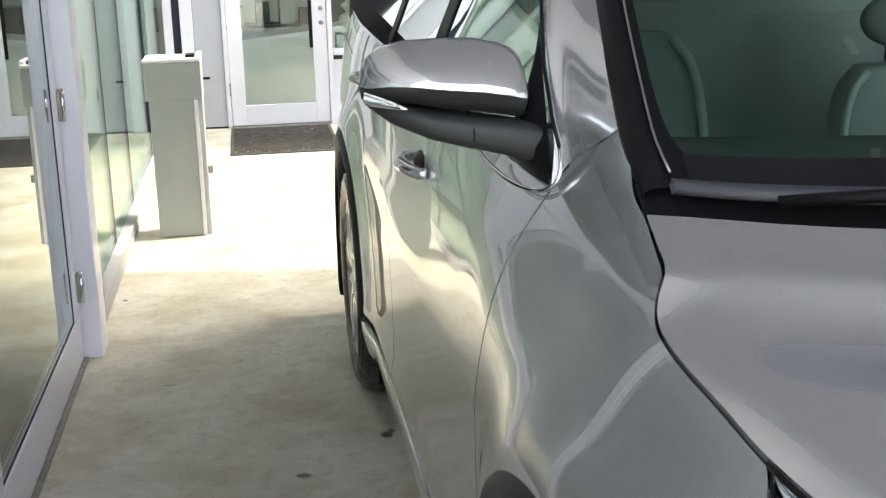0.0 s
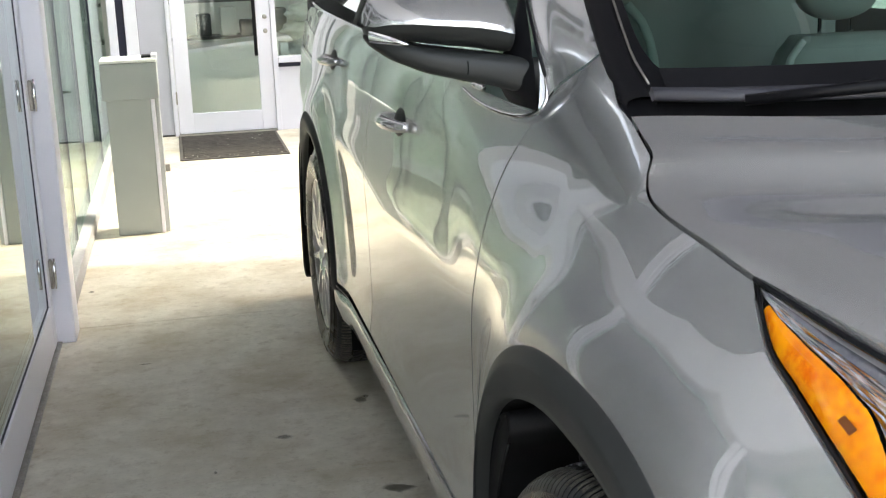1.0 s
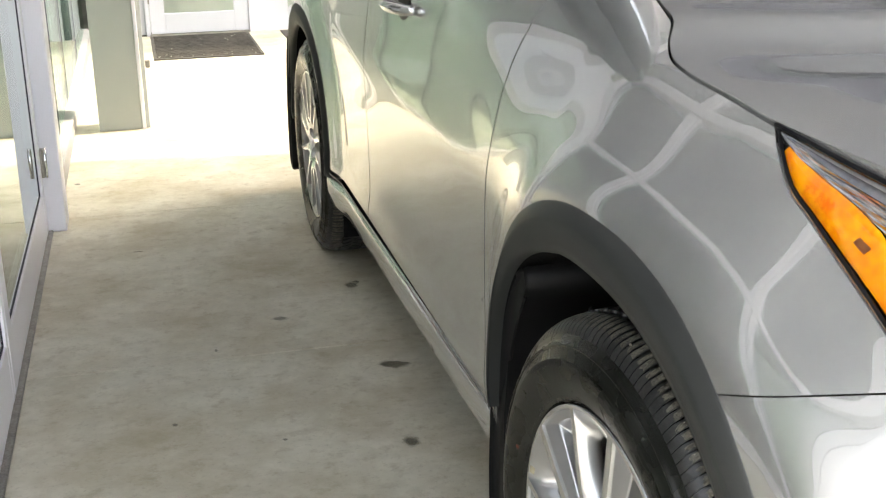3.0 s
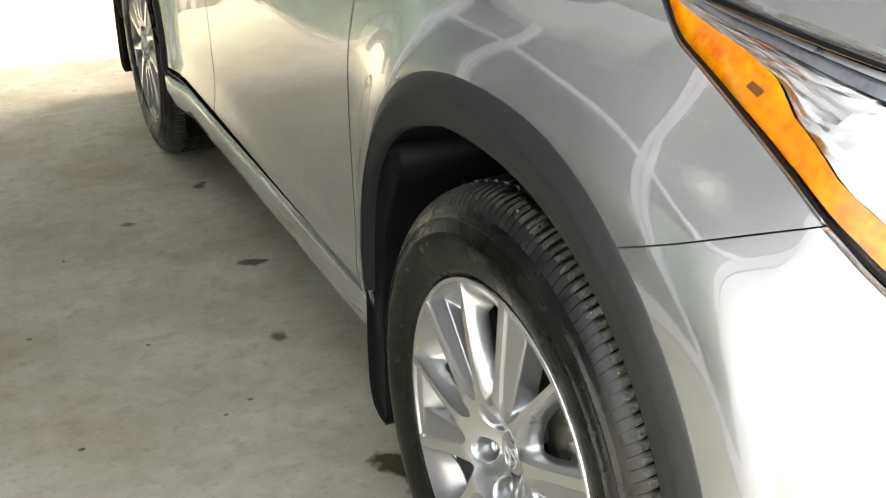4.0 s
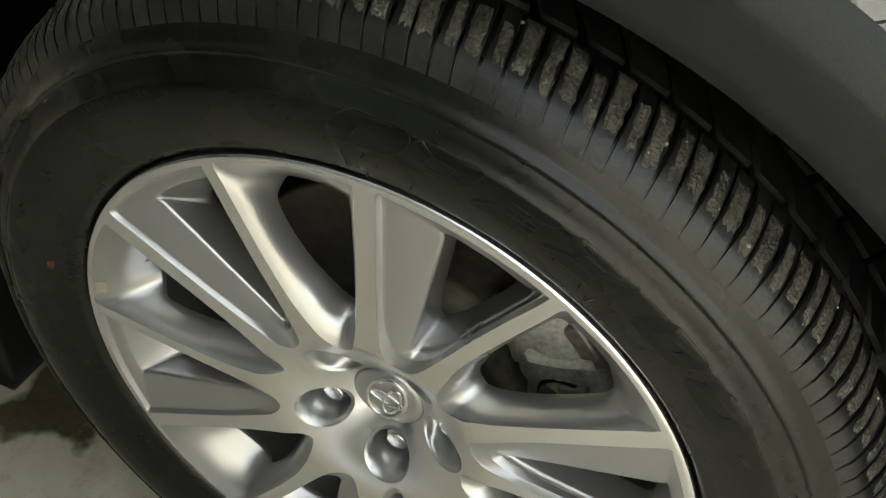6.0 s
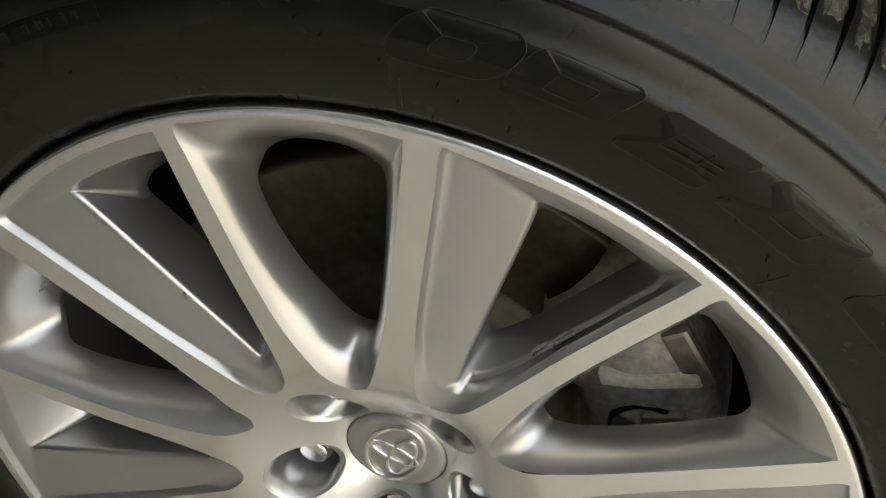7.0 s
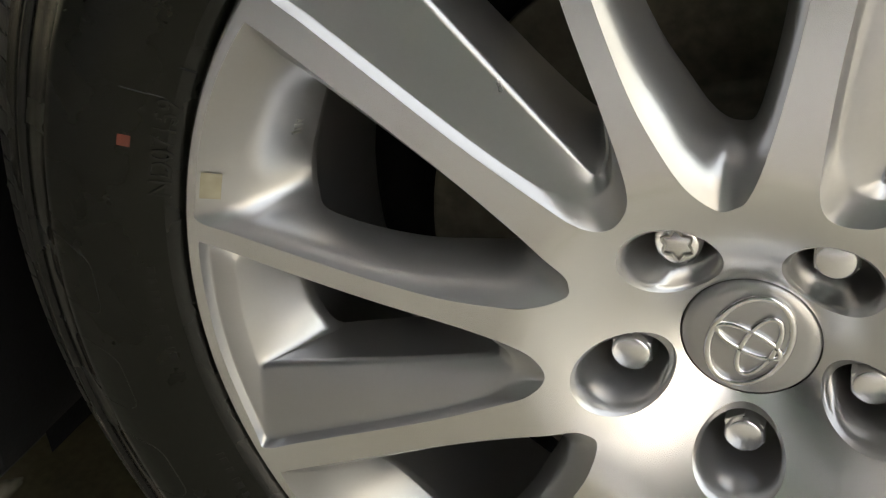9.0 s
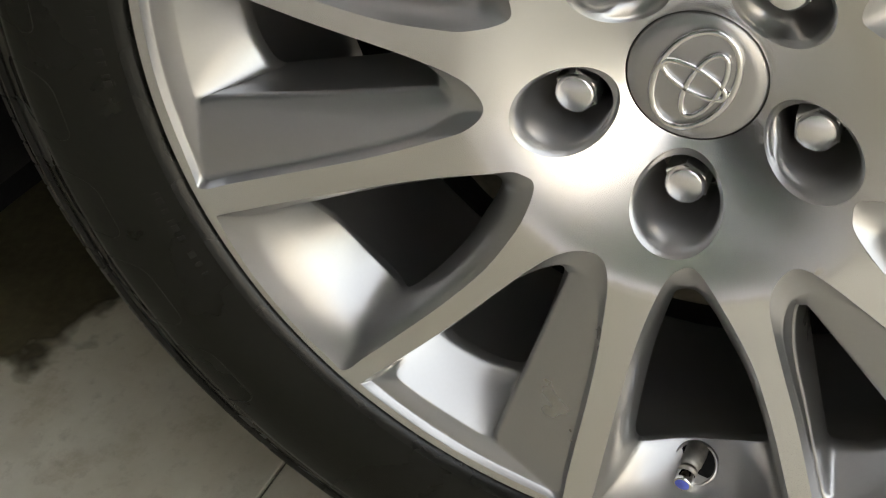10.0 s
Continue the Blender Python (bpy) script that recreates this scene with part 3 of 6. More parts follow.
# showroom furniture
desk = thing("desk", "white reception desk behind the glazing", "desk")
part("front_panel", block(-3.4, -3.35, 0.4, 3.4, 0.0, 0.95), PLASTER, desk)
part("worktop", block(-3.95, -3.30, 0.35, 3.45, 0.95, 0.99, 0.006), WHITE, desk)
for x, y, w, h, m in ((-3.6, 2.8, 0.35, 0.34, DARKWARE), (-3.6, 1.9, 0.3, 0.22, BINGREY), (-3.65, 1.0, 0.4, 0.36, DARKWARE)):
    tagged(link("monitor_box", block(x - 0.06, x + 0.06, y - w / 2, y + w / 2, 0.991, 0.99 + h, 0.01), m), "dark boxy office machine on the desk", "office machine")
for x, y in ((-5.2, 4.6), (-5.2, 6.2)):
    cab = thing("cabinet", "dark grey display cabinet by the back wall", "cabinet", "showroom cabinets")
    part("body", block(x - 0.3, x + 0.3, y - 0.6, y + 0.6, 0.0, 1.7, 0.01), DARKWARE, cab)
    part("door", block(x + 0.302, x + 0.322, y - 0.58, y - 0.01, 0.05, 1.65, 0.004), BINGREY, cab)
    part("door", block(x + 0.302, x + 0.322, y + 0.01, y + 0.58, 0.05, 1.65, 0.004), BINGREY, cab)

# ---------------------------------------------------------------- wheel and tyre
def polar(r, a, h):
    """A point of the wheel: radius and height over its face in mm, angle from rearward to up."""
    t = radians(a)
    return Vector((-r * math.cos(t) / 1000, r * math.sin(t) / 1000, h / 1000))


def dish(r):
    """The face sinks towards the hub."""
    s = min(1, max(0, (r - 30) / 66))
    return -33 * (1 - s) ** 1.4


def loop_points(ctrl, sub):
    """A closed smooth loop through (radius, angle, height) controls."""
    xs = [(r * math.cos(radians(a)), r * math.sin(radians(a)), h) for r, a, h in ctrl]
    p, n, out = np.array(xs), len(xs), []
    for i in range(n):
        a, b, c, d = p[i - 1], p[i], p[(i + 1) % n], p[(i + 2) % n]
        for s in np.linspace(0, 1, sub, endpoint=False):
            out.append(0.5 * (2 * b + (c - a) * s + (2 * a - 5 * b + 4 * c - d) * s ** 2 + (3 * b - a - 3 * c + d) * s ** 3))
    return np.array(out)


def ring(pts, h):
    return [(r, a, h) for r, a in pts]


# openings between a narrow spoke (angle 0) and the wide spoke after it
OPEN_FACE = [(246.6, 0.9), (228, 0.6), (200, 0.2), (165, -0.3), (131, -0.2), (106, 1.8), (90, 4.8), (78.5, 10.5), (79.5, 15.5), (86, 19.4), (107, 22.8),
             (140, 24.7), (184, 25.5), (225, 25.8), (243, 25.8), (246.6, 25.0), (248.0, 18), (248.2, 10), (247.4, 3.2)]
OPEN_HOLE = [(203, 3.6), (197, 2.9), (185, 2.7), (165, 3.0), (143, 4.3), (125, 6.8), (112, 9.2), (104.5, 12.4), (103.5, 16.4), (107, 18.4), (120, 20.2),
             (142, 21.8), (167, 22.5), (196, 22.8), (205, 22.4), (209.5, 21.2), (210.5, 16), (210.5, 9), (208, 5.2)]
# openings between a wide spoke and the narrow spoke (angle 0) after it, half closed by a sunk web
WEB_FACE = [(246.0, -30.4), (226, -30.3), (202, -30.1), (150, -29.4), (111, -27.3), (93, -25), (84.5, -20.5), (86.5, -14), (95, -9.2), (112, -6.8),
            (134, -5.4), (165, -4.2), (205, -2.8), (241, -1.8), (246.4, -2.6), (246.2, -10), (246.2, -18), (246.6, -28.2)]
WEB_FLOOR = [(243.6, -29.7), (226, -29.5), (202, -29.2), (150, -28.2), (116, -25.8), (104, -21.6), (98.5, -18.5), (98.5, -15), (102.5, -11.5), (115, -7.8),
             (134, -6.2), (165, -4.9), (205, -3.4), (240.5, -2.5), (244.2, -3.6), (244.2, -10.5), (244.2, -18), (244.4, -26.4)]
WEB_LEDGE = [(231, -19.6), (226, -19.2), (204, -18.8), (150, -17.6), (122, -16.4), (111, -15.8), (106, -15.3), (105, -14.2), (107, -12), (117, -9),
             (134, -6.6), (165, -4.9), (203, -3.3), (228, -2.9), (232, -5), (232.5, -10.5), (232.5, -15.5), (232.5, -18.4)]
WEB_HOLE = [(201, -18.8), (197, -18.8), (186, -18.4), (150, -17.0), (130, -15.6), (122, -14.6), (118, -13.5), (117, -12.2), (119, -11), (127, -9.2),
            (140, -7.3), (165, -5.4), (195, -3.9), (207, -3.6), (211, -5.2), (213, -9), (211, -14), (206, -17.8)]


def opening_loops(kind, sub=5):
    """Loops of one spoke opening from the face down to its back."""
    if kind == "open":
        f, h = OPEN_FACE, OPEN_HOLE
        out = []
        for w, d in ((0, 0), (0.02, -0.3), (0.22, -3.2), (0.45, -8), (0.64, -14), (0.80, -22), (0.92, -31), (0.99, -37.5), (1.0, -40), (1.0, -45)):
            shallow = [0.8, 0.64, 0.6, 0.6, 0.62, 0.66, 0.7, 0.72, 0.70, 0.66, 0.6, 0.56, 0.54, 0.54, 0.56, 0.66, 0.9, 1, 0.95]
            straight = [0.6, 0.1] + [0] * 12 + [0.3, 0.7, 1, 1, 0.9]
            out.append(loop_points([(a[0] * (1 - w) + b[0] * w, a[1] * (1 - w) + b[1] * w, (d * (1 - q) - q * (22 * w + 28.5 * max(0, w - 0.4) + (5 if d < -41 else 0))) * k + dish(a[0]) * (1 - w))
                                    for a, b, k, q in zip(f, h, shallow, straight)], sub))
        return out
    f, fl, le, h = WEB_FACE, WEB_FLOOR, WEB_LEDGE, WEB_HOLE
    lev = []
    flush = [0.8, 0.75, 0.75, 0.8, 0.85, 0.92, 1, 1, 1, 1, 1, 1, 1, 1, 1, 0.9, 0.85, 0.8]
    for w, d in ((0, 0), (0.06, -0.5), (0.35, -1.9), (0.7, -3.8), (0.92, -4.7), (1.0, -4.9)):
        lev.append([(a[0] * (1 - w) + b[0] * w, a[1] * (1 - w) + b[1] * w, d * k + dish(a[0]) * (1 - w)) for a, b, k in zip(f, fl, flush)])
    for w, d in ((0.10, -5.2), (0.92, -7.2), (1.0, -8.2)):
        lev.append([(a[0] * (1 - w) + b[0] * w, a[1] * (1 - w) + b[1] * w, d + 4.9 * (1 - flush[k]) * (1 - w) - (0 if k < 8 or k > 13 else 5 * w)) for k, (a, b) in enumerate(zip(fl, le))])
    for w, d in ((0.08, -10.5), (0.3, -17), (0.6, -25), (0.9, -33), (1.0, -36), (1.0, -41)):
        lev.append([(a[0] * (1 - w) + b[0] * w, a[1] * (1 - w) + b[1] * w, d) for a, b in zip(le, h)])
    return [loop_points(l, sub) for l in lev]


def turned(loops, angle):
    c, s = math.cos(radians(angle)), math.sin(radians(angle))
    return [[Vector((-(x * c - y * s) / 1000, (x * s + y * c) / 1000, z / 1000)) for x, y, z in l] for l in loops]


SPOKE = [10.3 + 60 * k for k in range(6)]
LUG = [54 + 72 * k for k in range(5)]


def lug_loop(angle, n=40):
    """The rim of a lug recess on the sunk face."""
    out = []
    for k in range(n):
        t = 2 * math.pi * k / n
        rad, tan = 54.4 + 21.3 * math.cos(t), 20.2 * math.sin(t)
        r, a = math.hypot(rad, tan), angle + math.degrees(math.atan2(tan, rad))
        out.append((r, a))
    return out


def wheel_face():
    """The machined face: a sheet with spoke openings, lug recesses and the hub cut out."""
    from mathutils.geometry import delaunay_2d_cdt
    pts, edges, holes = [], [], []

    def add(loop):
        s = len(pts)
        pts.extend(Vector((p[0], p[1])) for p in loop)
        edges.extend((s + i, s + (i + 1) % len(loop)) for i in range(len(loop)))

    for kind in ("open", "web"):
        base = opening_loops(kind)[0][:, :2]
        for a in SPOKE:
            c, s = math.cos(radians(a)), math.sin(radians(a))
            l = np.stack([base[:, 0] * c - base[:, 1] * s, base[:, 0] * s + base[:, 1] * c], 1)
            add(l)
            holes.append(l)
    for a in LUG:
        l = np.array([(r * math.cos(radians(t)), r * math.sin(radians(t))) for r, t in lug_loop(a)])
        add(l)
        holes.append(l)
    ring_in = np.array([(30.0 * math.cos(t), 30.0 * math.sin(t)) for t in np.linspace(0, 2 * math.pi, 72, endpoint=False)])
    ring_out = np.array([(248.5 * math.cos(t), 248.5 * math.sin(t)) for t in np.linspace(0, 2 * math.pi, 240, endpoint=False)])
    add(ring_in)
    add(ring_out)
    holes.append(ring_in)
    for r in range(34, 110, 4):
        n = int(2 * math.pi * r / 5)
        for k in range(n):
            t = 2 * math.pi * (k + 0.5 * (r % 2)) / n
            pts.append(Vector((r * math.cos(t), r * math.sin(t))))
    v, e, f, *_ = delaunay_2d_cdt(pts, edges, [], 0, 1e-4)

    def inside(p, l):
        x, y = l[:, 0], l[:, 1]
        x2, y2 = np.roll(x, -1), np.roll(y, -1)
        hit = ((y > p[1]) != (y2 > p[1])) & (p[0] < (x2 - x) * (p[1] - y) / (y2 - y + 1e-12) + x)
        return hit.sum() % 2 == 1

    boxes = [(l.min(0), l.max(0)) for l in holes]
    bm = bmesh.new()
    vs = [bm.verts.new((-p.x / 1000, p.y / 1000, dish(p.length) / 1000)) for p in v]
    for t in f:
        c = sum((np.array(v[i]) for i in t), np.zeros(2)) / len(t)
        if np.hypot(*c) > 248.5:
            continue
        if any((lo <= c).all() and (c <= hi).all() and inside(c, l) for (lo, hi), l in zip(boxes, holes)):
            continue
        bm.faces.new([vs[i] for i in t])
    for q in [q for q in bm.verts if not q.link_faces]:
        bm.verts.remove(q)
    return bm


def oval(a, b, tube_r, cx=0, cy=0, h=0, turn=0, n=48, k=6):
    """A flattened ring lying on the hub cap, in mm."""
    rows = []
    ct, st = math.cos(radians(turn)), math.sin(radians(turn))
    for i in range(n):
        t = 2 * math.pi * i / n
        x, y = a * math.cos(t), b * math.sin(t)
        nx, ny = b * math.cos(t), a * math.sin(t)
        q = math.hypot(nx, ny)
        nx, ny = nx / q, ny / q
        row = []
        for j in range(k):
            u = 2 * math.pi * j / k
            px, py, pz = x + nx * tube_r * math.cos(u) + cx, y + ny * tube_r * math.cos(u) + cy, h + tube_r * 0.8 * math.sin(u)
            row.append(Vector(((px * ct - py * st) / 1000, (px * st + py * ct) / 1000, pz / 1000)))
        rows.append(row)
    return grid(rows, closed_u=True, closed_v=True)


def face_frame(r, a, h):
    """Pose of a thing lying on the wheel at (r, a), its y pointing outward along the radius."""
    p = polar(r, a, h)
    y = Vector((p.x, p.y, 0)).normalized()
    z = Vector((0, 0, 1))
    x = y.cross(z)
    return Matrix(((x.x, y.x, z.x, p.x), (x.y, y.y, z.y, p.y), (x.z, y.z, z.z, p.z), (0, 0, 0, 1)))


SIDEWALL = [(251, -15), (254.0, -10), (255.6, -4.5), (257.6, -1.2), (261, 1.2), (270, 5.0), (280, 9), (292, 12.5), (304, 14), (313, 13.0), (316.5, 12.2), (317.5, 10.6), (323, 8.6),
            (330, 5.4), (331.5, 4.0), (332.6, 6.2), (335.0, 5.6), (336.4, 2.2), (341, -0.4), (347, -4), (353, -8.6), (358.5, -15), (363.5, -24), (367.5, -37), (370, -56)]


def side_height(r):
    p = sorted(SIDEWALL)
    return float(np.interp(r, [q[0] for q in p], [q[1] for q in p]))


def tyre_bm():
    prof = SIDEWALL + [(370.5, -110)]
    prof = prof + [(r, -220 - h) for r, h in reversed(SIDEWALL)]
    return lathe([(r / 1000, h / 1000) for r, h in prof], 220)


def tread_bm(mud=False):
    """Blocks of the tread: a ribbed shoulder row on each side and three rows between; or the dirt caked on the shoulder."""
    bms_v, bms_f = [], []

    def blockrow(prof, count, fill, skew, lift, phase=0.0, jag=0.0, open_out=0.0):
        for k in range(count):
            a0 = 2 * math.pi * (k + phase) / count
            wd = 2 * math.pi / count * (fill + jag * (((k * 7919) % 13) / 13 - 0.5))
            m = len(prof)
            base = len(bms_v)
            for lay in (0, 1):
                for s in (0, 1):
                    for i, (r, h) in enumerate(prof):
                        rr = (r + lift if lay else r - 3.0) / 1000
                        if lay and i in (0, m - 1):
                            rr -= 0.0007
                        pinch = 0.04 * wd if lay else 0
                        gape = open_out * wd * step(i / max(1, m - 1), 0.25, 0.75) * (1 if k % 2 else 0.45)
                        a = a0 + (pinch if s == 0 else wd - pinch - gape) + skew * i / max(1, m - 1)
                        bms_v.append((rr * math.cos(a), rr * math.sin(a), h / 1000))
            bms_v.extend(bms_v[base + 2 * m:base + 4 * m])
            for i in range(m - 1):
                t0, t1 = base + 2 * m + i, base + 3 * m + i
                b0, b1 = base + i, base + m + i
                u0, u1 = base + 4 * m + i, base + 5 * m + i
                bms_f.append((u0, u0 + 1, u1 + 1, u1))
                bms_f.append((b0, b0 + 1, t0 + 1, t0))
                bms_f.append((b1, t1, t1 + 1, b1 + 1))
            for i in (0, m - 1):
                bms_f.append((base + i, base + 2 * m + i, base + 3 * m + i, base + m + i))

    shoulder = [(340.0, -0.4), (346.5, -4.4), (353.5, -9.6), (358.5, -15.2), (363.5, -24.2), (367.2, -36), (369, -46), (370, -54)]
    if mud:
        rnd = random.Random(11)
        for k in range(162):
            wd = 2 * math.pi / 162
            hard = rnd.uniform(0.55, 1.0)
            h0, h1 = -12.5 - rnd.uniform(0, 6), -rnd.uniform(44, 53)
            base, n, m = len(bms_v), 9, 6
            for i in range(n):
                h = h0 + (h1 - h0) * i / (n - 1)
                r = float(np.interp(-h, [-p[1] for p in shoulder], [p[0] for p in shoulder])) + 2.2
                for j in range(m):
                    rim = i in (0, n - 1) or j in (0, m - 1)
                    a = wd * (k + 0.05 + (0.60 if k % 2 else 0.80) * j / (m - 1) + rnd.uniform(-0.05, 0.05) * hard) + 0.034 * (0.42 + 0.5 * i / (n - 1))
                    lift = -0.5 if rim else rnd.uniform(0.2, 1.6) * hard
                    bms_v.append(((r + lift) / 1000 * math.cos(a), (r + lift) / 1000 * math.sin(a), (h + rnd.uniform(-0.8, 0.8)) / 1000))
            for i in range(n - 1):
                for j in range(m - 1):
                    q = base + i * m + j
                    bms_f.append((q, q + 1, q + m + 1, q + m))
    for side in () if mud else (0, 1):
        prof = [(r, (h if side == 0 else -220 - h)) for r, h in shoulder]
        blockrow([(r - (2.2 if i == 0 else 0.9 if i == 1 else 0), h) for i, (r, h) in enumerate(prof)], 162, 0.94, 0.034, 2.2, 0.0, 0.03, 0.17)
        blockrow([(370.2, (h if side == 0 else -220 - h)) for h in (-60, -70, -80, -88)], 78, 0.82, 0.05, 4.6, 0.3, 0.1)
    if not mud:
        blockrow([(370.4, h) for h in (-96, -105, -115, -124)], 70, 0.86, -0.04, 4.8, 0.1, 0.1)
    bm = bmesh.new()
    vs = [bm.verts.new(p) for p in bms_v]
    for f in bms_f:
        bm.faces.new([vs[i] for i in f])
    return bm


def arc_plate(r0, r1, a0, a1, lift, n=10, hole=None):
    """A raised plate on the sidewall between two radii and two angles."""
    rows_t = []
    for i in range(n + 1):
        a = a0 + (a1 - a0) * i / n
        rows_t.append([polar(r, a, side_height(r) + lift + 0.25) for r in np.linspace(r0, r1, 5)])
    bm = grid(rows_t)
    ext = bmesh.ops.extrude_face_region(bm, geom=bm.faces[:])
    bmesh.ops.translate(bm, verts=[v for v in ext["geom"] if isinstance(v, bmesh.types.BMVert)], vec=(0, 0, -0.0015))
    return bm


def outline_bar(path, width, lift):
    """A thin raised bead along a path of (r, a) on the sidewall."""
    pts = [polar(r, a, side_height(r) + lift + 0.2) for r, a in path]
    return tube(pts, width / 1000, 5)


def rounded_loop(r0, r1, a0, a1, lean, cr, n=6):
    """A rounded, slanted box in (r, a)."""
    mid = (r0 + r1) / 2
    w, h = (a1 - a0) / 2, (r1 - r0) / 2
    ca, cc = (a0 + a1) / 2, mid
    ar = cr / mid * 57.3
    out = []
    for sx, sy, st in ((1, 1, 0), (-1, 1, 90), (-1, -1, 180), (1, -1, 270)):
        for k in range(n + 1):
            t = radians(st + 90 * k / n)
            a, r = sx * (w - ar) + ar * math.cos(t), sy * (h - cr) + cr * math.sin(t)
            out.append((cc + r, ca + a + lean * r))
    out.append(out[0])
    return out


def text_mesh(body, size, depth):
    """Mesh of a word in the built-in font, centred."""
    cu = bpy.data.curves.new("word", "FONT")
    cu.body, cu.size, cu.extrude, cu.align_x, cu.align_y = body, size, depth, "CENTER", "CENTER"
    ob = new("word", cu)
    dg = bpy.context.evaluated_depsgraph_get()
    me = bpy.data.meshes.new_from_object(ob.evaluated_get(dg))
    bm = bmesh.new()
    bm.from_mesh(me)
    bpy.data.objects.remove(ob)
    bpy.data.curves.remove(cu)
    bpy.data.meshes.remove(me)
    return bm


def flatten_ground(ob, car, pose_m):
    """Presses the tyre flat where it meets the ground."""
    for v in ob.data.vertices:
        p = pose_m @ v.co
        if p.z < 0.0:
            q = p.copy()
            q.z = 0.0
            v.co = pose_m.inverted() @ q


def build_wheel(car, m, detail):
    """One wheel with its tyre, brake and nuts, at the pose m (local z points out of the car)."""
    w = new("wheel")
    w.parent = car
    w.matrix_basis = m
    w["label"] = "multi-spoke machined alloy wheel with black road tyre"
    part("wheel_face", wheel_face(), MACHINED, w, "bright machined twelve-spoke face", smooth=True)
    lo = {k: opening_loops(k) for k in ("open", "web")}
    for k in ("open", "web"):
        for a in SPOKE:
            part("spoke_opening", grid(turned(lo[k], a), closed_v=True), ALLOY, w, smooth=True)
    lip = [(248.5, 0), (251.2, 0.05), (252.0, -0.1), (253.0, -0.9), (253.6, -2.2), (253.7, -5), (253, -9), (250.5, -13), (247, -17), (236, -22), (228, -36),
           (222, -52), (219, -90), (217, -150), (219, -205), (232, -215), (250, -220)]
    part("rim", lathe([(r / 1000, h / 1000) for r, h in lip], 200), MACHINED, w, "bright machined rim lip", smooth=True)
    bar = [(221.5, -40), (218, -62), (216, -95), (214, -150), (214, -205)]
    part("rim_barrel", lathe([(r / 1000, h / 1000) for r, h in bar], 120), ALLOY, w, smooth=True)
    for n, a in enumerate(LUG):
        rim0 = lug_loop(a)
        rows = []
        for s, d in ((1.0, 0.0), (0.97, -0.7), (0.905, -2.6), (0.87, -8), (0.80, -38), (0.78, -52)):
            row = []
            for r, t in rim0:
                c = polar(54.8, a, 0)
                p = polar(r, t, dish(r) if s > 0.9 else dish(r) * 0.5 - 6)
                q = c + (p - c) * s
                row.append(Vector((q.x, q.y, p.z + d / 1000)))
            rows.append(row)
        cup = grid(rows, closed_v=True)
        cup.verts.ensure_lookup_table()
        cup.faces.new(cup.verts[-len(rim0):])
        part("lug_recess", cup, ALLOY, w, smooth=True)
        f = face_frame(54.0, a, 0)
        if n == 0:
            prof = [(0, -31.2), (0.0078, -31.2), (0.0098, -32.5), (0.0102, -35), (0.0102, -58)]
            nut = lathe([(r, h / 1000) for r, h in prof], 32)
            part("lug_nut", moved(nut, f), MACHINED, w, "round chrome locking nut with star key", smooth=True)
            star = []
            for i in range(24):
                t = 2 * math.pi * i / 24
                r = 0.0062 + 0.0011 * math.cos(6 * t)
                star.append(Vector((r * math.cos(t), r * math.sin(t), -0.0308)))
            part("star_key", moved(tube(star + star[:1], 0.0006, 5), f), CAST, w)
        else:
            top = [(0.0105 * math.cos(radians(60 * i + 11 * n)), 0.0105 * math.sin(radians(60 * i + 11 * n))) for i in range(6)]
            rows = [[Vector((x, y, -0.060)) for x, y in top], [Vector((x, y, -0.0355)) for x, y in top], [Vector((x * 0.93, y * 0.93, -0.0343)) for x, y in top]]
            hexa = grid(rows, closed_v=True)
            hexa.verts.ensure_lookup_table()
            hexa.faces.new(hexa.verts[-6:])
            part("lug_nut", moved(hexa, f), MACHINED, w, "hexagonal chrome lug nut")
            dome = [(0, -31.4), (0.0074, -31.5), (0.0085, -31.9), (0.0090, -32.8), (0.0091, -37)]
            part("nut_dome", moved(lathe([(r, h / 1000) for r, h in dome], 28), f), MACHINED, w, smooth=True)
    cap = [(0, -30.6), (16.5, -30.8), (24, -31.3), (28.5, -32.0), (29.4, -33.2), (29.6, -40)]
    part("hub_cap", lathe([(r / 1000, h / 1000) for r, h in cap], 72), ALLOY, w, "silver hub cap with chrome oval emblem", smooth=True)
    em = merged([oval(23.4, 15.6, 1.7, h=-30.4), oval(15.8, 6.4, 1.4, cy=-4.4, h=-30.1), oval(5.2, 14.2, 1.4, cy=0.4, h=-30.1)])
    bmesh.ops.scale(em, vec=(1.03, 1.03, 1), verts=em.verts[:])
    bmesh.ops.rotate(em, verts=em.verts[:], cent=(0, 0, 0), matrix=Matrix.Rotation(radians(66), 3, "Z"))
    part("emblem", em, CHROME, w, "chrome overlapping ovals", smooth=True)
    part("cap_gap", lathe([(0.0296, -0.0332), (0.0303, -0.0345), (0.0303, -0.040)], 72), BLACK, w)
    # valve
    fv = face_frame(213.5, 264.3, -36) @ Matrix.Rotation(radians(-6), 4, "X") @ Matrix.Rotation(radians(7), 4, "Y")
    well = face_frame(219, 264.5, -26.6) @ Matrix.Rotation(radians(45), 4, "X")
    # Flat black disc paints the shade of the valve's hole.
    part("valve_shade_disc", moved(lathe([(0, 0.0006), (0.0098, 0.0006), (0.0104, 0.0004)], 32), well), BLACK, w, "black disc standing in for the shaded hole round the valve")
    part("hole_rim", moved(lathe([(0.0102, 0.0004), (0.0106, 0.0013), (0.0112, 0.0014), (0.0120, 0.0004)], 32), well), ALLOY, w, smooth=True)
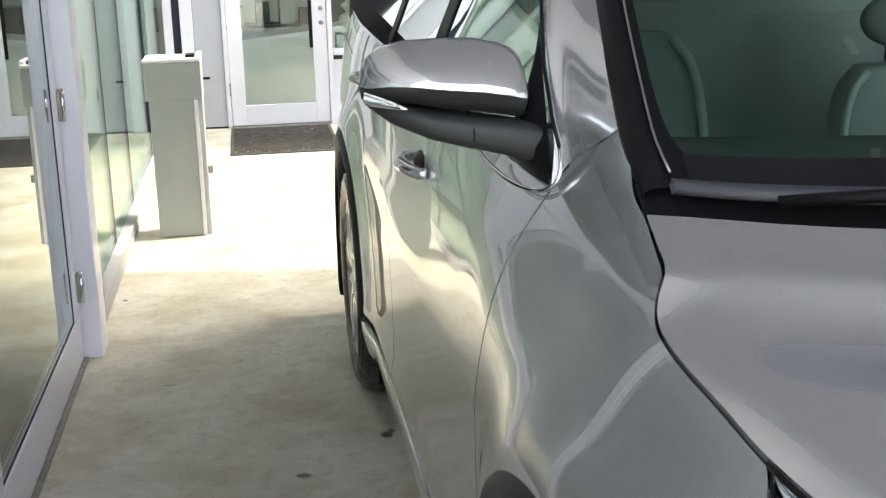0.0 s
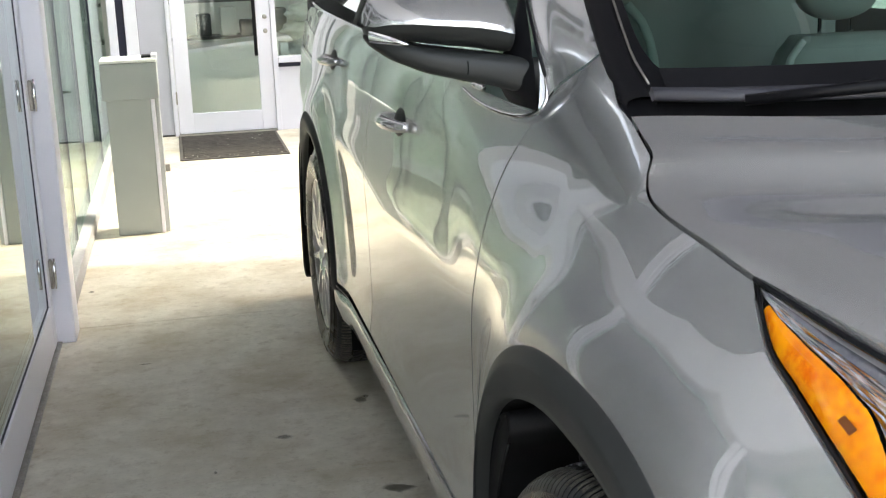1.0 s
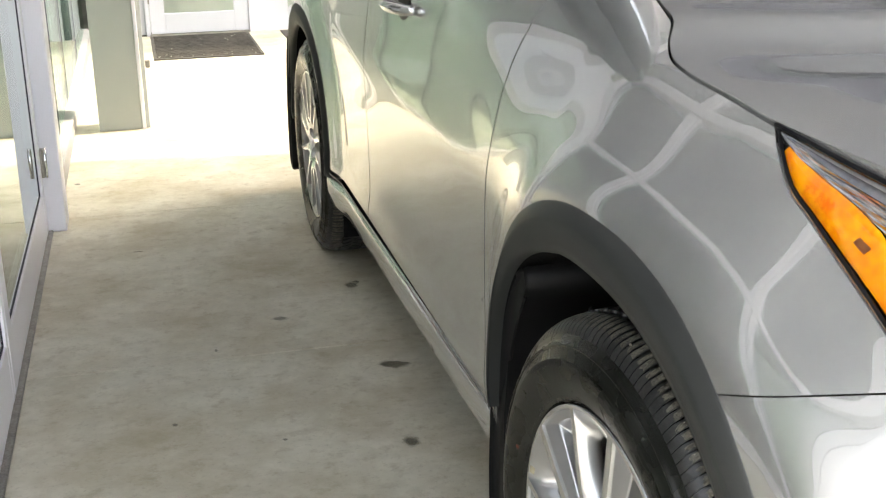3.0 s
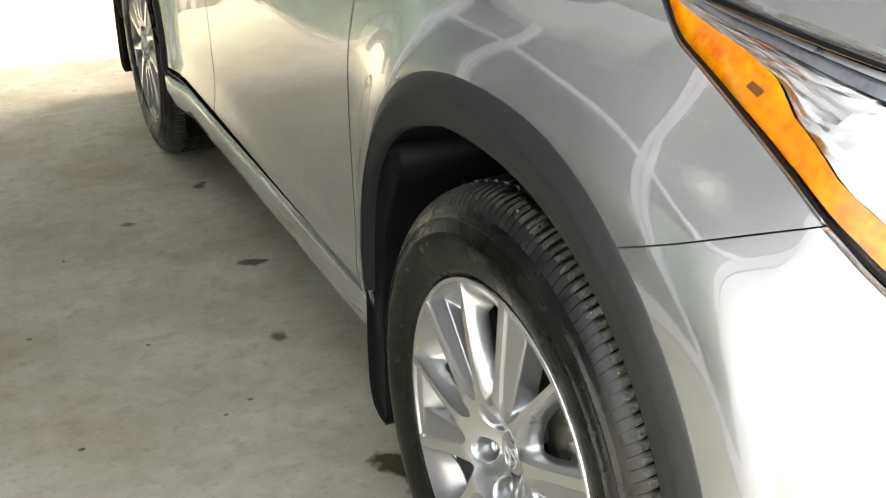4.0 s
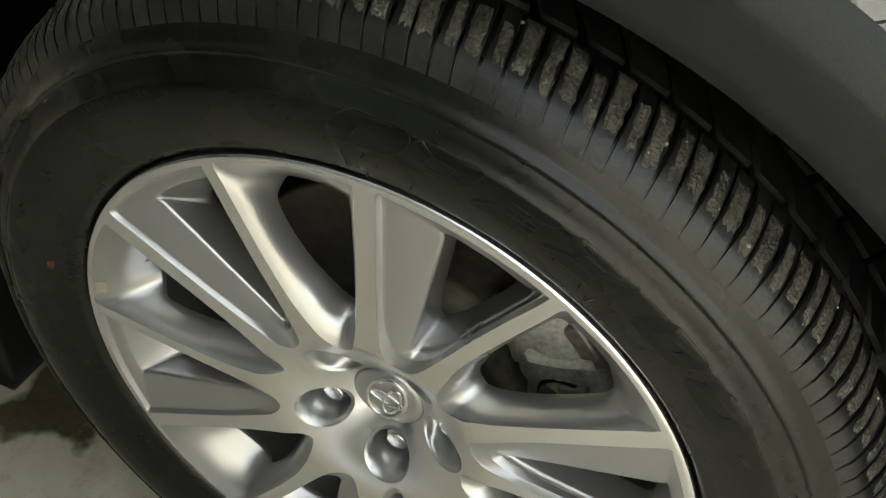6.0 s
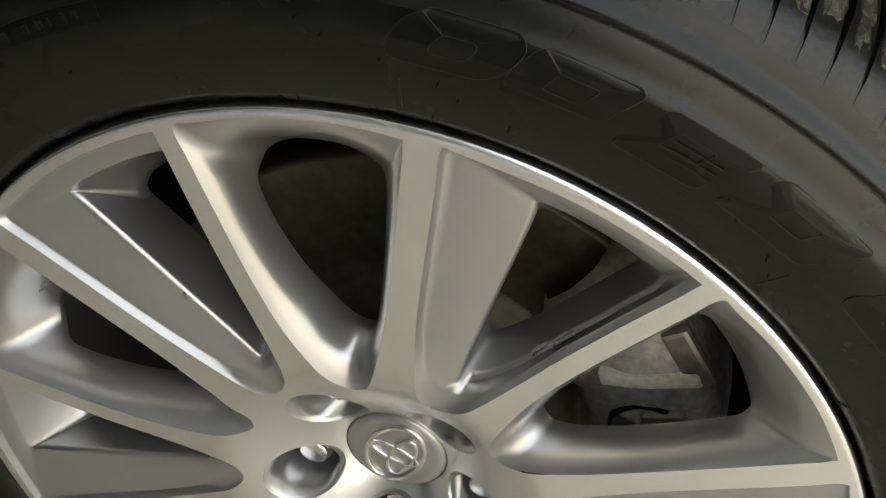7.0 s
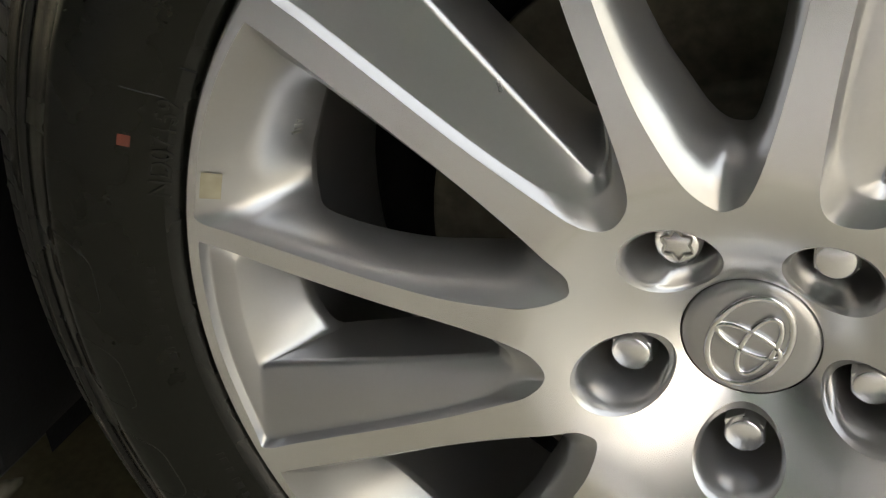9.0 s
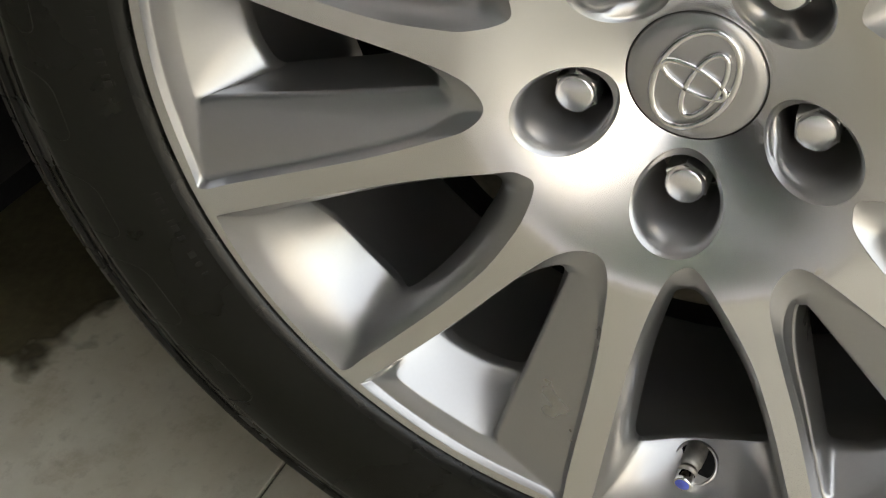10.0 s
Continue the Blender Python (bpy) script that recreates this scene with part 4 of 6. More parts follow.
    part("valve_stem", moved(lathe([(0.0042, 0.0225), (0.0042, 0.0205), (0.0050, 0.0200), (0.0050, 0.0185), (0.0041, 0.0180), (0.0041, 0.0168), (0.0048, 0.0163), (0.0048, 0.0150),
                                    (0.0054, 0.0140), (0.0056, 0.0100), (0.0058, 0.0035)], 24), fv), STEEL, w, "short metal valve stem", smooth=True)
    cap_v = part("valve_cap", moved(lathe([(0.0038, 0.0283), (0.0044, 0.0285), (0.0049, 0.0279), (0.0050, 0.0222), (0.0044, 0.0216)], 24), fv), CHROME, w, "chromed valve cap", smooth=True)
    part("cap_top", moved(lathe([(0, 0.0289), (0.0030, 0.0288), (0.0039, 0.0282)], 20), fv), BLUECAP, cap_v, "blue plastic disc", smooth=True)
    part("rim_residue", grid([[polar(r, a, 0.5 * (r - 248) + 0.35) for a in (14.0, 15.2, 16.4, 17.3)] for r in (237.5, 240.5, 243.0, 246.0)]), RESIDUE, w, "yellowed glue patch on the rim")
    stamp = [moved(block(-0.0009 + 0.0024 * k, 0.0003 + 0.0024 * k, -0.0022, 0.0022 - 0.0008 * (k % 2), -0.001, 0.0005, 0.0003), face_frame(216.5, 22.0, -29.6) @ Matrix.Rotation(radians(55), 4, "X")) for k in range(4)]
    part("casting_stamp", merged(stamp), ALLOY, w, "small raised casting marks")
    # brake
    part("brake_rotor", lathe([(0.055, -0.060), (0.086, -0.062), (0.090, -0.084), (0.095, -0.088), *[(0.096 + 0.0017 * k, -0.088 - 0.00022 * (k % 2) - 0.0002 * (k % 5 == 2)) for k in range(40)], (0.164, -0.088), (0.1645, -0.094), (0.164, -0.116), (0.09, -0.116)], 96),
                 ROTOR, w, "worn rusty brake disc", smooth=True)
    rows = []
    for a in np.linspace(129, 190, 17):
        e = 1 - abs((a - 159.5) / 30.5) ** 6
        r0, r1, top = 104 + 10 * (1 - e), 178 - 14 * (1 - e), -62 - 16 * (1 - e) + 3 * math.sin(a)
        rows.append([polar(r, a, h) for r, h in ((r0, -118), (r0, top - 6), (r0 + 6, top), ((r0 + r1) / 2, top + 5), (r1 - 8, top + 2), (r1, top - 8), (r1, -118))])
    cal = grid(rows)
    part("brake_caliper", cal, CAST, w, "rusty cast brake caliper", smooth=True)
    clip = merged([moved(block(-0.020, 0.020, -0.008, 0.008, -0.004, 0.004, 0.003), face_frame(176, 150, -60)),
                   moved(block(-0.011, 0.011, -0.012, 0.012, -0.003, 0.006, 0.003), face_frame(150, 166, -58))])
    part("caliper_bracket", clip, STEEL, w)
    def plate(corners, h, thick):
        bm = bmesh.new()
        lows = [bm.verts.new(polar(r, a, h - thick)) for r, a in corners]
        tops = [bm.verts.new(polar(r - 0.6, a, h)) for r, a in corners]
        bm.faces.new(tops)
        for i in range(len(corners)):
            bm.faces.new((lows[i - 1], lows[i], tops[i], tops[i - 1]))
        bmesh.ops.bevel(bm, geom=bm.edges[:], offset=0.0008, segments=2, affect="EDGES")
        return bm

    part("caliper_ledge", plate([(131, 135), (139, 132.4), (152, 130.4), (177, 130.6), (179, 132.2), (163, 134.6), (158, 135.2), (144, 137.4)], -60, 7), LEDGE, w, "bright raw edge of the brake caliper")
    part("caliper_ledge", plate([(128, 147), (146, 150.5), (178, 153), (177, 156), (146, 154), (126, 151)], -54.5, 7), LEDGE, w, "bright raw edge of the brake caliper")
    # Shallow black dish; the hollow's shade is in its colour.
    part("caliper_shade_dish", moved(lathe([(0, -0.004), (0.017, -0.004), (0.019, 0.001), (0.021, 0.0012), (0.022, -0.004)], 28), face_frame(139, 168, -56)), BLACK, w, "black dish standing in for the shaded hollow of the caliper", smooth=True)
    # Dust shield coloured black so the spoke openings read as deep shade.
    part("dust_shield", lathe([(0.05, -0.125), (0.205, -0.122), (0.212, -0.128)], 64), LINERGAP, w, smooth=True)
    # tyre
    ty = part("tyre", tyre_bm(), SHOULDER, w, "black rubber all-terrain tyre", smooth=True)
    flatten_ground(ty, car, m)
    # Darker rubber here leaves the outer ring looking lit.
    band = [(r / 1000, (side_height(r) + 0.12) / 1000) for r in (262, 270, 280, 292, 304, 313, 316)] + [(0.3164, (side_height(316.4) - 0.3) / 1000)]
    part("sidewall_band", lathe(band, 220), RUBBER, w, "smooth sidewall band coloured darker than the lit shoulder", smooth=True)
    td = part("tread", tread_bm(), TREAD, w, "dirt-caked ribbed tread blocks", smooth=True)
    td["kind"] = "stuff"
    flatten_ground(td, car, m)
    cake = part("caked_dirt", tread_bm(True), MUD, w, "grey-brown dirt caked on the tread shoulder")
    cake["kind"] = "stuff"
    flatten_ground(cake, car, m)
    if detail:
        for k, (a0, a1, r0, r1, cr) in enumerate(((95.4, 104.3, 294, 318, 10), (104.6, 112.4, 296.5, 317, 4), (114.0, 121.2, 290, 316, 2.5), (123.0, 131.5, 291, 317, 3), (135.5, 143.5, 292, 317, 9), (145.5, 153.5, 292, 317, 9))):
            outer = rounded_loop(r0, r1, a0, a1, 0.10, cr)
            mid = (a0 + a1) / 2
            inner = rounded_loop(300.5, 309.5, mid - 1.5, mid + 1.5, 0.10, 3.5 if k in (0, 4, 5) else 1.6)
            rows = [[polar(r, a, side_height(r) + h + 0.2) for r, a in l[:-1]] for l, h in ((outer, -0.2), (outer, 0.35), (inner, 0.35), (inner, -0.2))]
            part("moulded_shape", grid(rows, closed_v=True), LETTERFILL, w, "matt moulded shape on the sidewall", smooth=False)
            part("moulded_outline", merged([outline_bar(outer, 0.32, 0.15), outline_bar(inner, 0.30, 0.2)]), DIMTEXT, w, smooth=True)
            if k == 1:
                part("moulded_shape", arc_plate(293, 296.5, 103.8, 107.2, 0.35, 4), LETTERFILL, w)
            if k == 2:
                for rr in (297.5, 301.5, 305.5):
                    part("moulded_bar", outline_bar([(rr, 116.6), (rr, 118.6), (rr, 120.4)], 0.35, 0.45), DIMTEXT, w)
        for k, (a0, a1) in enumerate(((-44, -36), (-33, -25), (-22, -15), (-11, -4), (0, 7), (186, 194), (197, 205), (208, 216))):
            part("moulded_outline", outline_bar(rounded_loop(297, 322, a0, a1, 0.10, 9), 0.24, -0.05), DIMTEXT, w, smooth=True)
        part("badge_strip", arc_plate(307, 316, 50.5, 72.5, 0.3, 20), LETTERFILL, w, "raised strip with small marks")
        marks = []
        for k in range(26):
            a = 52.5 + 18.0 * k / 25 + 0.12 * ((k * 37) % 5)
            h = 1.3 + 0.9 * ((k * 29) % 4) / 3
            if k % 6 == 4:
                continue
            marks.append(arc_plate(311.5 - h, 311.5 + h, a, a + 0.16 + 0.10 * (k % 3), 0.8, 2))
        for k in range(30):
            a = -12 - 0.0 + 34 * k / 29
            if 10 < k < 20 or k % 7 == 3:
                continue
            marks.append(arc_plate(268.5, 272, a - 18, a - 17.75 + 0.25 * (k % 3), 0.2, 2))
        part("sidewall_mark", merged(marks), DIMTEXT, w, "small unreadable moulded marks")["kind"] = "stuff"
        for a in (24.5, 57, 96, 131):
            part("moulding_line", outline_bar([(r, a) for r in np.linspace(266, 284, 6)], 0.3, 0.1), DIMTEXT, w)
        serial = text_mesh("ND07159", 0.0135, 0.0003)
        for v in serial.verts:
            a = 18.7 + v.co.x / 0.2725 * 57.3
            v.co = polar(263.5 + v.co.y * 1000, a, side_height(263.5 + v.co.y * 1000) + 0.45 + v.co.z * 1000)
        part("serial_letters", serial, DIMTEXT, w, "moulded serial letters")
        part("paint_dot", arc_plate(276.5, 282, 18.4, 19.6, 0.1, 4), REDMARK, w, "faded red paint dot")
        for a, r in ((86, 262), (98.5, 262), (28, 262), (148, 262)):
            part("bead_nick", outline_bar([(r - 5, a), (r + 1, a + 0.25)], 0.35, 0.9), BLACK, w)
        hair = []
        for k in range(46):
            a = 20 + 150 * k / 45 + ((k * 31) % 7) * 0.4
            r = 266 + ((k * 53) % 60)
            p = polar(r, a, side_height(r))
            hair.append(tube([p, p + Vector((0.0003, 0.0002, 0.0016 + 0.0004 * (k % 3)))], 0.00035, 4))
        part("vent_spew", merged(hair), RUBBER, w)["kind"] = "stuff"
        grit = bmesh.new()
        rnd = random.Random(4)
        for k in range(150):
            a, h = rnd.uniform(0, 360), -rnd.uniform(14, 125)
            rr = 0.3712 if h < -52 else 0.0005 + np.interp(-h, [0, 4, 9, 16, 26, 40, 53], [339, 346, 353, 359, 364.5, 368, 370]) / 1000 + 0.0022
            s = rnd.uniform(0.0005, 0.0014) * (2.4 if k % 60 == 0 else 1)
            g = bmesh.ops.create_icosphere(grit, subdivisions=1, radius=s)
            c = Vector((rr * math.cos(radians(a)), rr * math.sin(radians(a)), h / 1000))
            for v in g["verts"]:
                v.co = v.co * (1 + 0.4 * noise.noise(v.co * 900 + c * 50)) + c
        gr = part("grit", grit, PEBBLE, w, "pale grit stuck in the tread")
        gr["kind"] = "stuff"
    return w

# ---------------------------------------------------------------- car
def table(rows, blur):
    """A smooth function through a short table."""
    z = np.linspace(0.1, 1.5, 701)
    v = np.interp(z, [r[0] for r in rows], [r[1] for r in rows])
    k = np.exp(-0.5 * (np.arange(-60, 61) * 0.002 / blur) ** 2)
    v = np.convolve(np.pad(v, 60, mode="edge"), k / k.sum(), mode="valid")
    return lambda q: float(np.interp(q, z, v))


FENDER_SECTION = table([(0.25, 0.03), (0.40, 0.0), (0.60, -0.004), (0.75, -0.008), (0.85, -0.010), (0.92, 0.002), (0.97, 0.020), (1.02, 0.047), (1.06, 0.073),
                        (1.10, 0.104), (1.14, 0.138), (1.20, 0.174), (1.3, 0.22)], 0.028)
DOOR_SECTION = table([(0.25, 0.05), (0.31, 0.022), (0.36, 0.000), (0.405, 0.000), (0.45, 0.008), (0.50, 0.0095), (0.60, 0.0085), (0.70, 0.0065), (0.775, 0.003),
                      (0.805, 0.004), (0.86, 0.012), (0.92, 0.020), (0.98, 0.030), (1.03, 0.042), (1.08, 0.058), (1.12, 0.077), (1.2, 0.105), (1.3, 0.13)], 0.012)
ARCHES = ((0.02, 0.370, 0.525, 0.488, 0.507), (2.79, 0.370, 0.50, 0.50, 0.470))


def step(v, a, b):
    s = min(1, max(0, (v - a) / (b - a)))
    return s * s * (3 - 2 * s)


# crease round the front arch: angle from forward to up, distance from the hub, slope beyond it
CREASE = ((-40, -7, 23.6, 32.4, 38.5, 45.3, 51.9, 59, 66.7, 76.2, 97, 113.4, 123.9, 138),
          (0.66, 0.594, 0.600, 0.616, 0.626, 0.626, 0.616, 0.601, 0.582, 0.566, 0.569, 0.605, 0.641, 0.70),
          (0.24, 0.24, 0.25, 0.29, 0.33, 0.39, 0.38, 0.27, 0.15, 0.10, 0.10, 0.09, 0.05, 0.0))


def side_x(y, z):
    """How far in the car's flank lies at a place along it and a height."""
    drop = 0.10 * max(0, (0.1 - y) / 0.63) ** 1.3
    rise = 0.05 * min(1.2, max(0, (y - 1.25) / 1.3)) * step(z, 0.45, 0.75)
    t = step(y, 0.30, 0.85 + 0.35 * step(z, 0.98, 1.08))
    x = (1 - t) * FENDER_SECTION(z + drop) + t * DOOR_SECTION(z - rise)
    th, far = math.degrees(math.atan2(z - 0.37, 0.02 - y)), math.hypot(z - 0.37, 0.02 - y)
    beyond = far - float(np.interp(th, CREASE[0], CREASE[1]))
    slope, reach = float(np.interp(th, CREASE[0], CREASE[2])), 0.06 + 0.14 * step(62 - th, -20, 40) + step(46 - th, 0, 20)
    turn = 0.007 * math.log1p(math.exp(min(60, beyond / 0.007))) if beyond < 0.3 else beyond
    x += slope * reach * math.tanh(turn / reach) if th < 140 else 0
    x += max(0.00125 * math.log1p(math.exp(min(60, (-0.06 - y) / 0.05))), 0.06 * max(0, (-0.2 - y) / 0.7) ** 2) + 0.9 * max(0, (-0.58 - y)) ** 1.6 + 0.05 * max(0, (y - 2.6) / 1.2) ** 2
    for yc, zc, af, ar, b in ARCHES:
        a = af if y < yc else ar
        e = ((abs(y - yc) / a) ** 2.3 + (abs(max(z, zc) - zc) / b) ** 2.3) ** (1 / 2.3)
        low = step(-y, 0.12, 0.42) * (1 - step(z, 0.70, 0.90))
        out = max(0, e - 1) * 0.5
        x -= 0.026 * math.exp(-((out - low * min(out, 0.035)) / (0.085 + 0.13 * low)) ** 2) * step(z, 0.2, 0.5)
    return x


def arch_line(i, k, n, t0=0.0, t1=180.0):
    """Points (y, z) along a wheel arch, k times its size, from t0 (front) over the top to t1 (rear)."""
    yc, zc, af, ar, b = ARCHES[i]
    out = []
    for t in np.linspace(radians(t0), radians(t1), n):
        c, s = math.cos(t), math.sin(t)
        a = af if c > 0 else ar
        q = (abs(c) ** 2.3 + abs(s) ** 2.3) ** (-1 / 2.3)
        out.append((yc - c * q * (a - (1 - k) * 0.5), zc + s * q * (b - (1 - k) * 0.5)))
    return out


def flank(rows, lift=0.0, lip=0.008):
    """A sheet of (y, z) points laid on the flank, with hemmed edges turned inward."""
    pts = [[Vector((side_x(y, z) - lift, y, z)) for y, z in r] for r in rows]
    bm = grid(pts)
    if lip:
        es = [e for e in bm.edges if e.is_boundary]
        made = {}
        for e in es:
            q = []
            for v in (e.verts[0], e.verts[1]):
                if v not in made:
                    fold = Vector((0.002, 0, -lip)) if v.co.z > 1.02 else Vector((lip, 0, 0))
                    made[v] = (bm.verts.new(v.co), bm.verts.new(v.co + fold))
                q.append(made[v])
            bm.faces.new((q[0][0], q[1][0], q[1][1], q[0][1]))
    return bm


def panel(low, high, left, right, n=60, m=40):
    return coons(even(low, n), even(high, n), even(left, m), even(right, m))


car = thing("car", "silver mid-size sport utility car parked on concrete", "car")

# seam where the front door meets the fender, from the sill up
DOOR_FRONT = smooth_line([(0.612, 0.372), (0.628, 0.43), (0.632, 0.59), (0.622, 0.70), (0.600, 0.79), (0.575, 0.88), (0.560, 0.98), (0.553, 1.098)], 60)
HEADLIGHT_LOW = smooth_line([(-0.503, 0.868), (-0.453, 0.893), (-0.397, 0.919), (-0.351, 0.940), (-0.298, 0.963), (-0.259, 0.979), (-0.224, 1.001), (-0.199, 1.018), (-0.190, 1.028)], 30)
HOOD_SEAM = smooth_line([(-0.190, 1.028), (-0.10, 1.040), (0.0, 1.050), (0.065, 1.061), (0.100, 1.078), (0.127, 1.099)], 24)
HOOD_SEAM2 = smooth_line([(0.127, 1.099), (0.19, 1.113), (0.253, 1.127), (0.32, 1.139), (0.39, 1.168), (0.452, 1.198)], 24)
PILLAR_SEAM = smooth_line([(0.452, 1.198), (0.49, 1.172), (0.53, 1.148), (0.551, 1.128), (0.553, 1.098)], 14)
GAP = 0.0032

arch_f = arch_line(0, 1.0, 90, 53.08, 180)
arch_f = arch_f + [(0.505, 0.33), (0.52, 0.30)]
low = even(arch_f, 90)
high = even(np.vstack([HEADLIGHT_LOW, HOOD_SEAM[1:], HOOD_SEAM2[1:]]), 90)
left = even([tuple(low[0]), tuple(high[0])], 40)
right_pts = np.vstack([[(0.52, 0.30), (0.60, 0.345)], DOOR_FRONT - [GAP, 0], PILLAR_SEAM[::-1][1:]])
right = even(right_pts, 40)
right[-1], right[0] = high[-1], low[-1]
part("fender", flank(coons(low, high, left, right)), PAINT, car, "silver front fender reflecting white window frames", smooth=True)

# bumper corner below the fender seam
b_arch = np.array(arch_line(0, 1.0, 70, 2, 52.88))[::-1]
b_top = even([tuple(b_arch[0]), (-0.503, 0.8662), (-0.545, 0.846), (-0.61, 0.818), (-0.74, 0.768), (-0.88, 0.73)], 110)
b_low = even([tuple(b_arch[-1]), (-0.6, 0.33), (-0.88, 0.34)], 110)
b_front = even([tuple(b_low[-1]), (-0.89, 0.55), tuple(b_top[-1])], 70)
b_back = b_arch[::-1]
b_back = np.vstack([b_back[:-1], [b_top[0]]])
part("bumper", flank(coons(b_low, b_top, b_back, b_front)), PAINT, car, "silver front bumper corner", smooth=True)

# doors and quarter panel
SILL_Z = 0.372
MID = 1.76
belt = lambda y: 1.098 + 0.03 * min(1, max(0, (y - 0.55) / 0.9)) + 0.02 * max(0, (y - 1.4))
d_low = even([(0.612, SILL_Z), (MID - GAP, SILL_Z + 0.022)], 60)
d_high = even([(y, belt(y)) for y in np.linspace(0.553, MID - GAP, 40)], 60)
d_right = even([(MID - GAP, SILL_Z + 0.022), (MID - GAP, belt(MID))], 60)
front_door = part("front_door", flank(coons(d_low, d_high, even(DOOR_FRONT + [GAP, 0], 60), d_right)), PAINT, car, "silver front passenger door", smooth=True)
rear_arch = arch_line(1, 1.0, 60, 8, 180)
cut = [p for p in rear_arch if p[0] < 2.66 and p[1] > 0.45]
r_right = even([(2.33, SILL_Z + 0.03), *cut, (2.70, 1.0), (2.72, belt(2.72))], 60)
part("rear_door", flank(coons(even([(MID + GAP, SILL_Z + 0.022), (2.33, SILL_Z + 0.03)], 40), even([(y, belt(y)) for y in np.linspace(MID + GAP, 2.72, 30)], 40),
                              even([(MID + GAP, SILL_Z + 0.022), (MID + GAP, belt(MID))], 60), r_right)), PAINT, car, "silver rear passenger door", smooth=True)
over = [p for p in rear_arch if p[0] > 2.66]
q_low = even([cut[-1], *over, (3.33, 0.36), (3.72, 0.40)], 70)
q_high = even([(2.725, belt(2.72)), (3.2, belt(3.2)), (3.72, 1.15)], 70)
q_left = even([cut[-1], (2.703, 1.0), (2.725, belt(2.72))], 40)
part("quarter_panel", flank(coons(q_low, q_high, q_left, even([(3.72, 0.40), (3.72, 1.15)], 40))), PAINT, car, "silver rear quarter panel", smooth=True)

# rocker and sill trim
rock = [[Vector((side_x(y, SILL_Z) + dx, y, z)) for y in np.linspace(0.545, 2.36, 60)] for dx, z in
        ((0.006, 0.367), (-0.001, 0.360), (-0.003, 0.345), (-0.001, 0.315), (0.006, 0.285), (0.026, 0.258), (0.12, 0.250))]
part("rocker_panel", grid(rock), PAINT, car, "silver lower sill panel", smooth=True)
part("sill_strip", tube([(side_x(y, SILL_Z) - 0.004, y, 0.3655 + 0.012 * (y - 0.6)) for y in np.linspace(0.62, 2.33, 30)], 0.0016, 6), STEEL, car, "thin bright strip along the sill", smooth=True)
# Black sheet added behind the doors in place of the gaps' own shade.
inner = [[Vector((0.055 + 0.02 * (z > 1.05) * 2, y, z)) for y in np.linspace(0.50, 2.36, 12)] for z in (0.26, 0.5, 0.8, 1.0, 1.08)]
part("gap_backing", grid(inner), LINERGAP, car, "black sheet standing in for shade in the panel gaps")

# arch mouldings
for i, (t0, t1) in enumerate(((-14, 175), (0, 180))):
    rows = []
    for k, lift in ((1.012, -0.004), (1.005, 0.001), (1.002, 0.003), (0.965, 0.0118), (0.960, 0.0125), (0.94, 0.0118), (0.90, 0.009), (0.87, 0.004), (0.862, -0.006), (0.861, -0.014)):
        line = arch_line(i, k, 90, max(t0, 0), t1)
        if i == 0 and k < 0.96:
            slim = arch_line(i, 0.978 - 0.02 * (0.95 - k), 90, max(t0, 0), t1)
            line = [((1 - f) * a[0] + f * b[0], (1 - f) * a[1] + f * b[1]) for a, b, f in zip(line, slim, [step(q, 0.62, 0.92) for q in np.linspace(0, 1, 90)])]
        drop = [(line[0][0] + 0.006, line[0][1] - 0.11), (line[0][0] + 0.002, line[0][1] - 0.05)]
        end = [(line[-1][0] - 0.004, line[-1][1] - 0.05), (line[-1][0] - 0.012, line[-1][1] - 0.12)]
        full = drop + line + (end if i else [])
        rows.append([Vector((side_x(max(min(y, ARCHES[i][0] + 0.6), ARCHES[i][0] - 0.62), z) - lift, y, z)) for y, z in full])
    part("arch_moulding", grid(rows), CLAD, car, "matt grey-black plastic wheel arch moulding", smooth=True)
    part("arch_return", grid([[p.copy() for p in rows[-1]], [p + Vector((0.09, 0, 0)) for p in rows[-1]]]), LINERGAP, car, "dark edge turned into the wheel well", smooth=True)
    # liner inside the arch
    yc = ARCHES[i][0]
    rows = []
    for x, k in ((0.025, 0.90), (0.05, 0.90), (0.20, 0.89), (0.42, 0.88), (0.43, 0.30)):
        line = arch_line(i, k, 40, 0, 180)
        rows.append([Vector((x, y, z)) for y, z in [(line[0][0], 0.16), *line, (line[-1][0], 0.16)]])
    part("wheel_well_liner", grid(rows), LINERGAP, car, "black felted wheel well", smooth=True)
for y, z in ((0.36, 0.62), (0.40, 0.50)):
    part("liner_clip", moved(lathe([(0, 0.004), (0.008, 0.003), (0.010, 0)], 14), Matrix.Translation((0.10, y, z)) @ Matrix.Rotation(radians(-90), 4, "Y")), BLACK, car)

